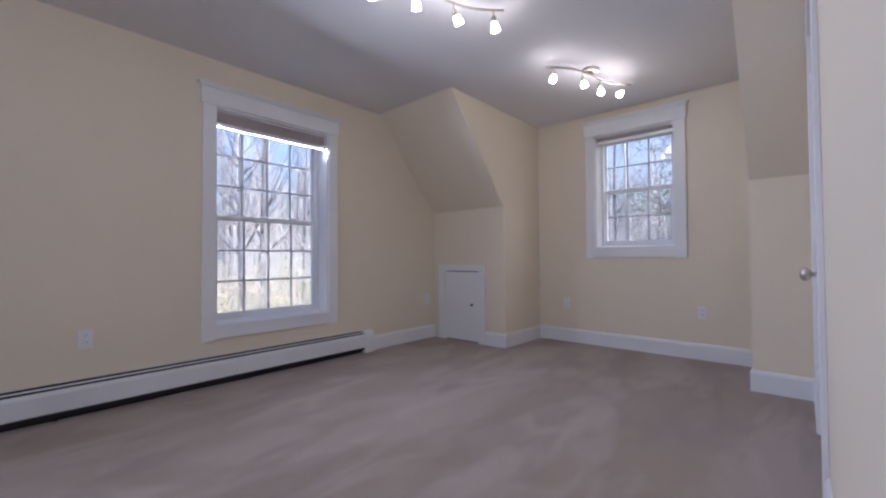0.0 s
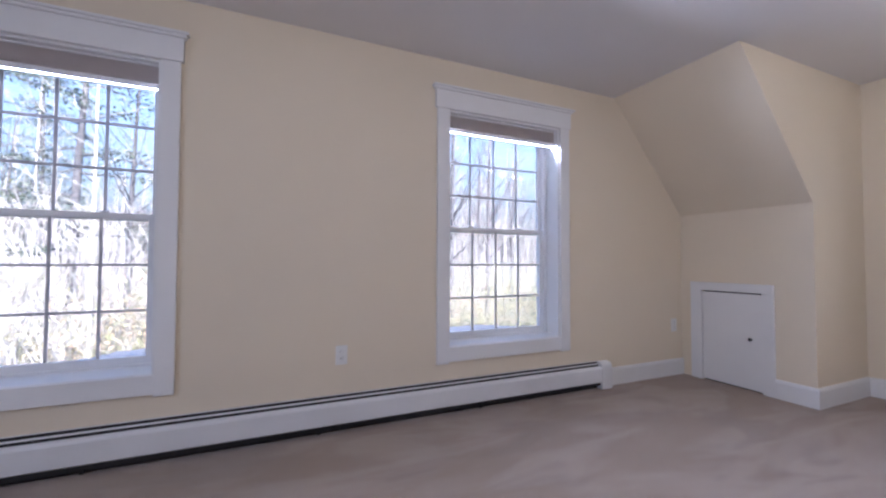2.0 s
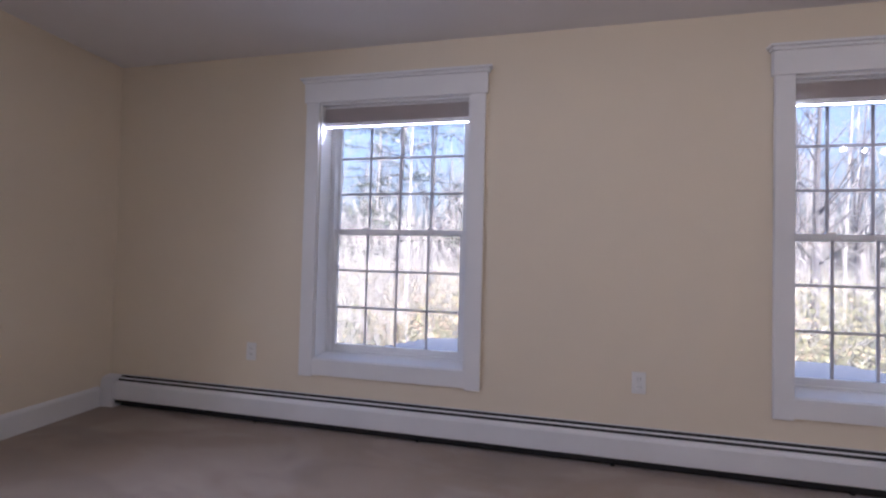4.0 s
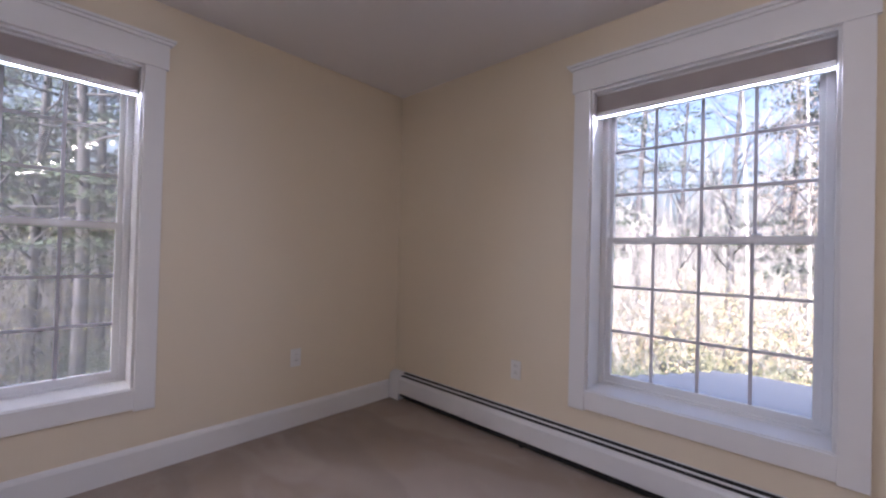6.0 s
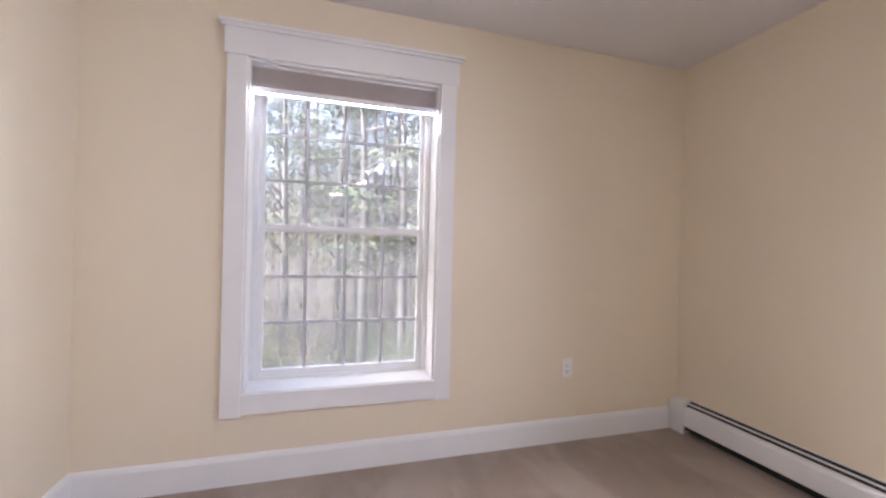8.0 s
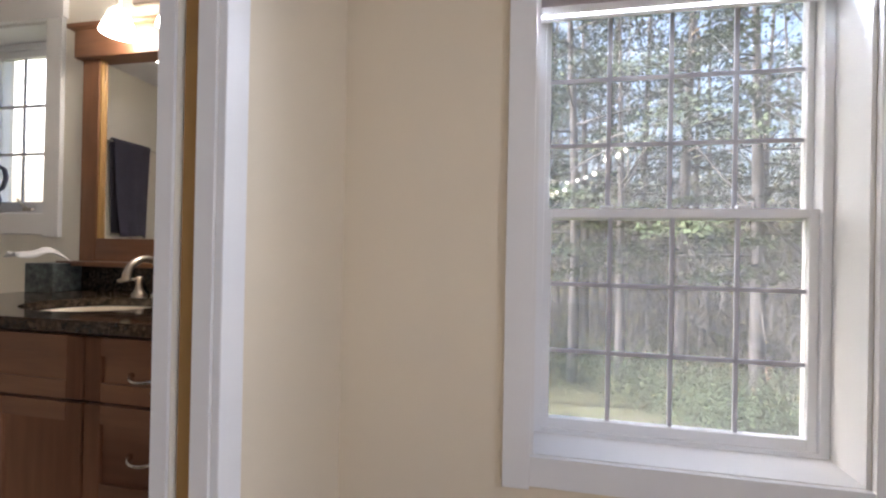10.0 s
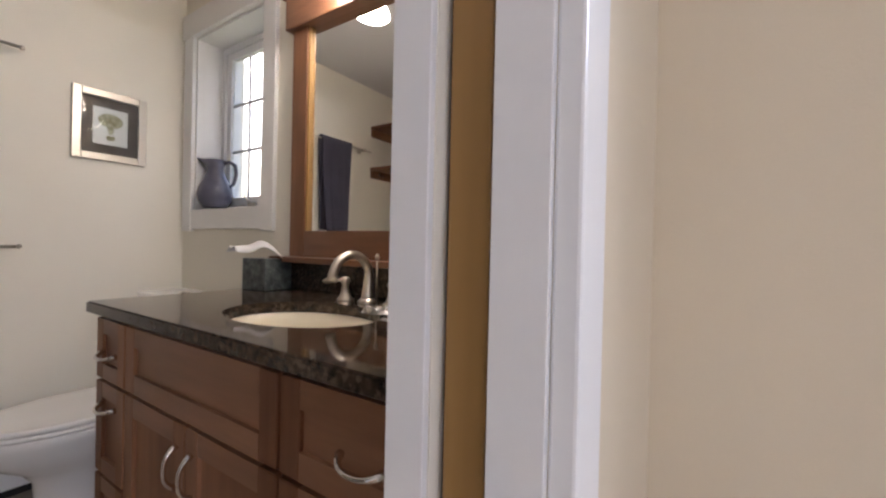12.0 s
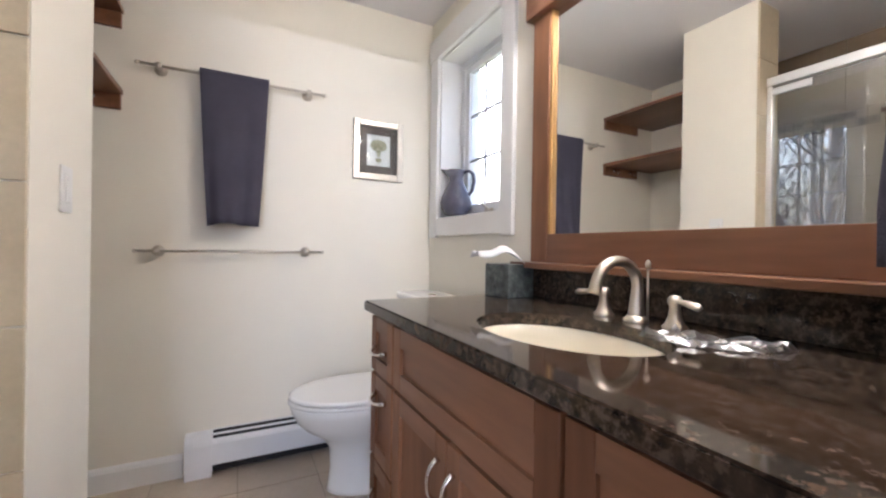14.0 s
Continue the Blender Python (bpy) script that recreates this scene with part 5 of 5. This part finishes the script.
# understorey: thin saplings' leaves hanging between the trunks
for nm, mat, n, a0, a1, top, lab, sd in (("understorey_leaves", YELLOW, 900, 128, 215, 7.5, "sparse yellow leaves of saplings between the trunks", 31),
                                         ("understorey_twigs", BARK, 300, 128, 215, 6.0, "grey twigs of leafless saplings by the lawn", 32),
                                         ("understorey_twigs", GLARE_BARK, 620, -40, 128, 6.0, "twigs of leafless saplings beyond the porch, lightened for glare", 34),
                                         ("porch_side_leaves", SHRUB, 760, 40, 128, 3.6, "yellow-green shrubs beyond the porch", 33),
                                         ("porch_side_russet", RUSSET, 130, 60, 112, 3.4, "russet shrubs beyond the porch", 35)):
    rg = random.Random(sd)
    vs, fs = [], []
    for _ in range(n):
        a, d = rg.uniform(a0, a1), 14.5 + abs(rg.gauss(0, 11))
        cx_, cy_ = 3 + d * math.cos(radians(a)), -2 + d * math.sin(radians(a))
        base, hgt = lift(cx_, cy_), rg.uniform(0.35, 1.0) * top
        for _ in range(90):
            t = rg.random()
            p = Vector((cx_ + rg.gauss(0, 0.5 + 0.5 * t), cy_ + rg.gauss(0, 0.5 + 0.5 * t), base + 0.3 + hgt * t))
            u = Vector((rg.uniform(-1, 1), rg.uniform(-1, 1), rg.uniform(-0.6, 0.6))).normalized()
            w, q = u.orthogonal().normalized() * 0.6, rg.uniform(0.02, 0.042) * (1.5 if sd > 32 else 1.0)
            if sd in (32, 34):
                u = Vector((rg.gauss(0, 0.5), rg.gauss(0, 0.5), 1.0)).normalized()
                w, q = u.orthogonal().normalized() * 0.025, rg.uniform(0.3, 0.7)
            i0 = len(vs)
            vs += [p + u * q, p + w * q, p - u * q, p - w * q]
            fs.append((i0, i0 + 1, i0 + 2, i0 + 3))
    me = bpy.data.meshes.new(nm)
    me.from_pydata(vs, [], fs)
    me.materials.append(mat)
    tagged(new(nm, me), lab, "undergrowth", kind="stuff")

# undergrowth along the edge of the woods
for nm, mat, n, lab, s in (("undergrowth", YELLOW, 520, "mixed autumn undergrowth at the edge of the woods", 2), ("russet_brush", RUSSET, 170, "russet brush among the trees", 3),
                           ("evergreen_brush", NEEDLES, 1050, "low evergreen brush at the edge of the lawn", 4)):
    rg = random.Random(s)
    vs, fs = [], []
    for _ in range(n):
        a, d = rg.uniform(-40, 215), 13.5 + abs(rg.gauss(0, 9))
        cx_, cy_ = 3 + d * math.cos(radians(a)), -2 + d * math.sin(radians(a))
        if s == 4 and rg.random() < 0.45:      # the lawn's edge runs aslant past the north-west corner
            t, o = rg.uniform(-0.3, 0.72), 1.2 + abs(rg.gauss(0, 3.5))
            cx_, cy_ = -12.8 + 7.5 * t - 0.52 * o, -2.6 + 4.6 * t + 0.85 * o
        base = lift(cx_, cy_)
        hgt = rg.uniform(0.5, 1.5)
        for _ in range(220):
            p = Vector((cx_ + rg.gauss(0, 0.55), cy_ + rg.gauss(0, 0.55), base + hgt * rg.random() ** 0.8))
            u = Vector((rg.uniform(-1, 1), rg.uniform(-1, 1), rg.uniform(-0.6, 0.6))).normalized()
            w = u.orthogonal().normalized()
            q = rg.uniform(0.016, 0.035)
            i0 = len(vs)
            vs += [p + u * q, p + w * q * 0.6, p - u * q, p - w * q * 0.6]
            fs.append((i0, i0 + 1, i0 + 2, i0 + 3))
    me = bpy.data.meshes.new(nm)
    me.from_pydata(vs, [], fs)
    me.materials.append(mat)
    tagged(new(nm, me), lab, "undergrowth", kind="stuff")

# ---- tiles, laid last ----
tagged(part("floor_bath", box(nb(), -0.42, 2.3, -5.75, -3.3725, -0.25, -0.005), GROUT), "beige tiled bathroom floor", "floor", kind="structure")
bath_floor = bpy.data.objects["floor_bath"]


def tile_mesh(name, w, h, t, mat):
    me = bpy.data.meshes.new(name)
    b = box(nb(), 0, w, 0, h, 0, t, 0.0012, 1)
    b.to_mesh(me)
    b.free()
    me.materials.append(mat)
    return me


pitch = 0.335
full = tile_mesh("floor_tile", pitch - 0.004, pitch - 0.004, 0.005, FLOOR_TILE)
for i in range(7):
    for k in range(7):
        x, y = BATH_W + i * pitch, BATH_N - 0.03 - (k + 1) * pitch + 0.14
        if x + pitch > SHOWER_X or y < BATH_S - 0.2:
            continue
        o = new("floor_tile", full)
        o.parent = bath_floor
        o.location = (x, y, -0.005)
sill_ob = tagged(part("threshold", box(nb(), DOOR_A, DOOR_B, -3.43, -3.353, -0.004, 0.006, 0.003), OAK), "oak threshold strip in the pocket doorway", "threshold", kind="structure")


def tile_wall(parent, m, cols, rows_, w, h):
    me = tile_mesh("tile", w - 0.004, h - 0.004, 0.008, TILE)
    small = tile_mesh("mosaic_tile", 0.046, 0.046, 0.010, SLATE)
    plain = tile_mesh("plain_mosaic_tile", 0.046, 0.046, 0.009, TILE)
    cut = tile_mesh("cut_tile", w - 0.004, CEIL_Z - 2.239, 0.008, TILE)
    for i in range(cols):
        z = 0.0
        for k in range(rows_):
            o = new("tile", me)
            o.parent = parent
            o.matrix_basis = m @ pose(i * w, z, 0)
            z += h
            if abs(z - 1.83) < 0.01:
                for q in range(int(w / 0.05)):
                    for r in range(2):
                        n = i * int(w / 0.05) + q
                        o = new("mosaic_tile", small if (n % 5 < 3) == (r == 1) or n % 7 == 2 else plain)
                        o.parent = parent
                        o.matrix_basis = m @ pose(i * w + q * 0.0508, z + r * 0.05, 0.0)
                z += 0.102
        o = new("tile", cut)
        o.parent = parent
        o.matrix_basis = m @ pose(i * w, z, 0)


east = bpy.data.objects["wall_shower_east"]
block = bpy.data.objects["wall_partition"]
tile_wall(east, Matrix(((0, 0, -1, SHOWER_X - 0.0005), (-1, 0, 0, BATH_N - 0.001), (0, 1, 0, 0), (0, 0, 0, 1))), 4, 7, 0.3535, 0.305)
tile_wall(block, Matrix(((-1, 0, 0, SHOWER_X - 0.010), (0, 0, 1, SHOWER_S + 0.0005), (0, 1, 0, 0), (0, 0, 0, 1))), 2, 7, 0.354, 0.305)
# cream edge tiles on the stub's return
EDGE_TILE = material("cream_edge_tile", (0.62, 0.53, 0.37), rough=0.4, var=0.1, scale=5, fine=0.2, fine_scale=60, tint=(0.54, 0.44, 0.28), rand=0.1)
edge = tile_mesh("edge_tile", STUB_X - BLOCK_X - 0.004, 0.292, 0.008, EDGE_TILE)
for k in range(8):
    o = new("edge_tile", edge)
    o.parent = block
    o.matrix_basis = Matrix(((-1, 0, 0, STUB_X - 0.002), (0, 0, 1, BLOCK_N + 0.0005), (0, 1, 0, k * 0.296), (0, 0, 0, 1)))
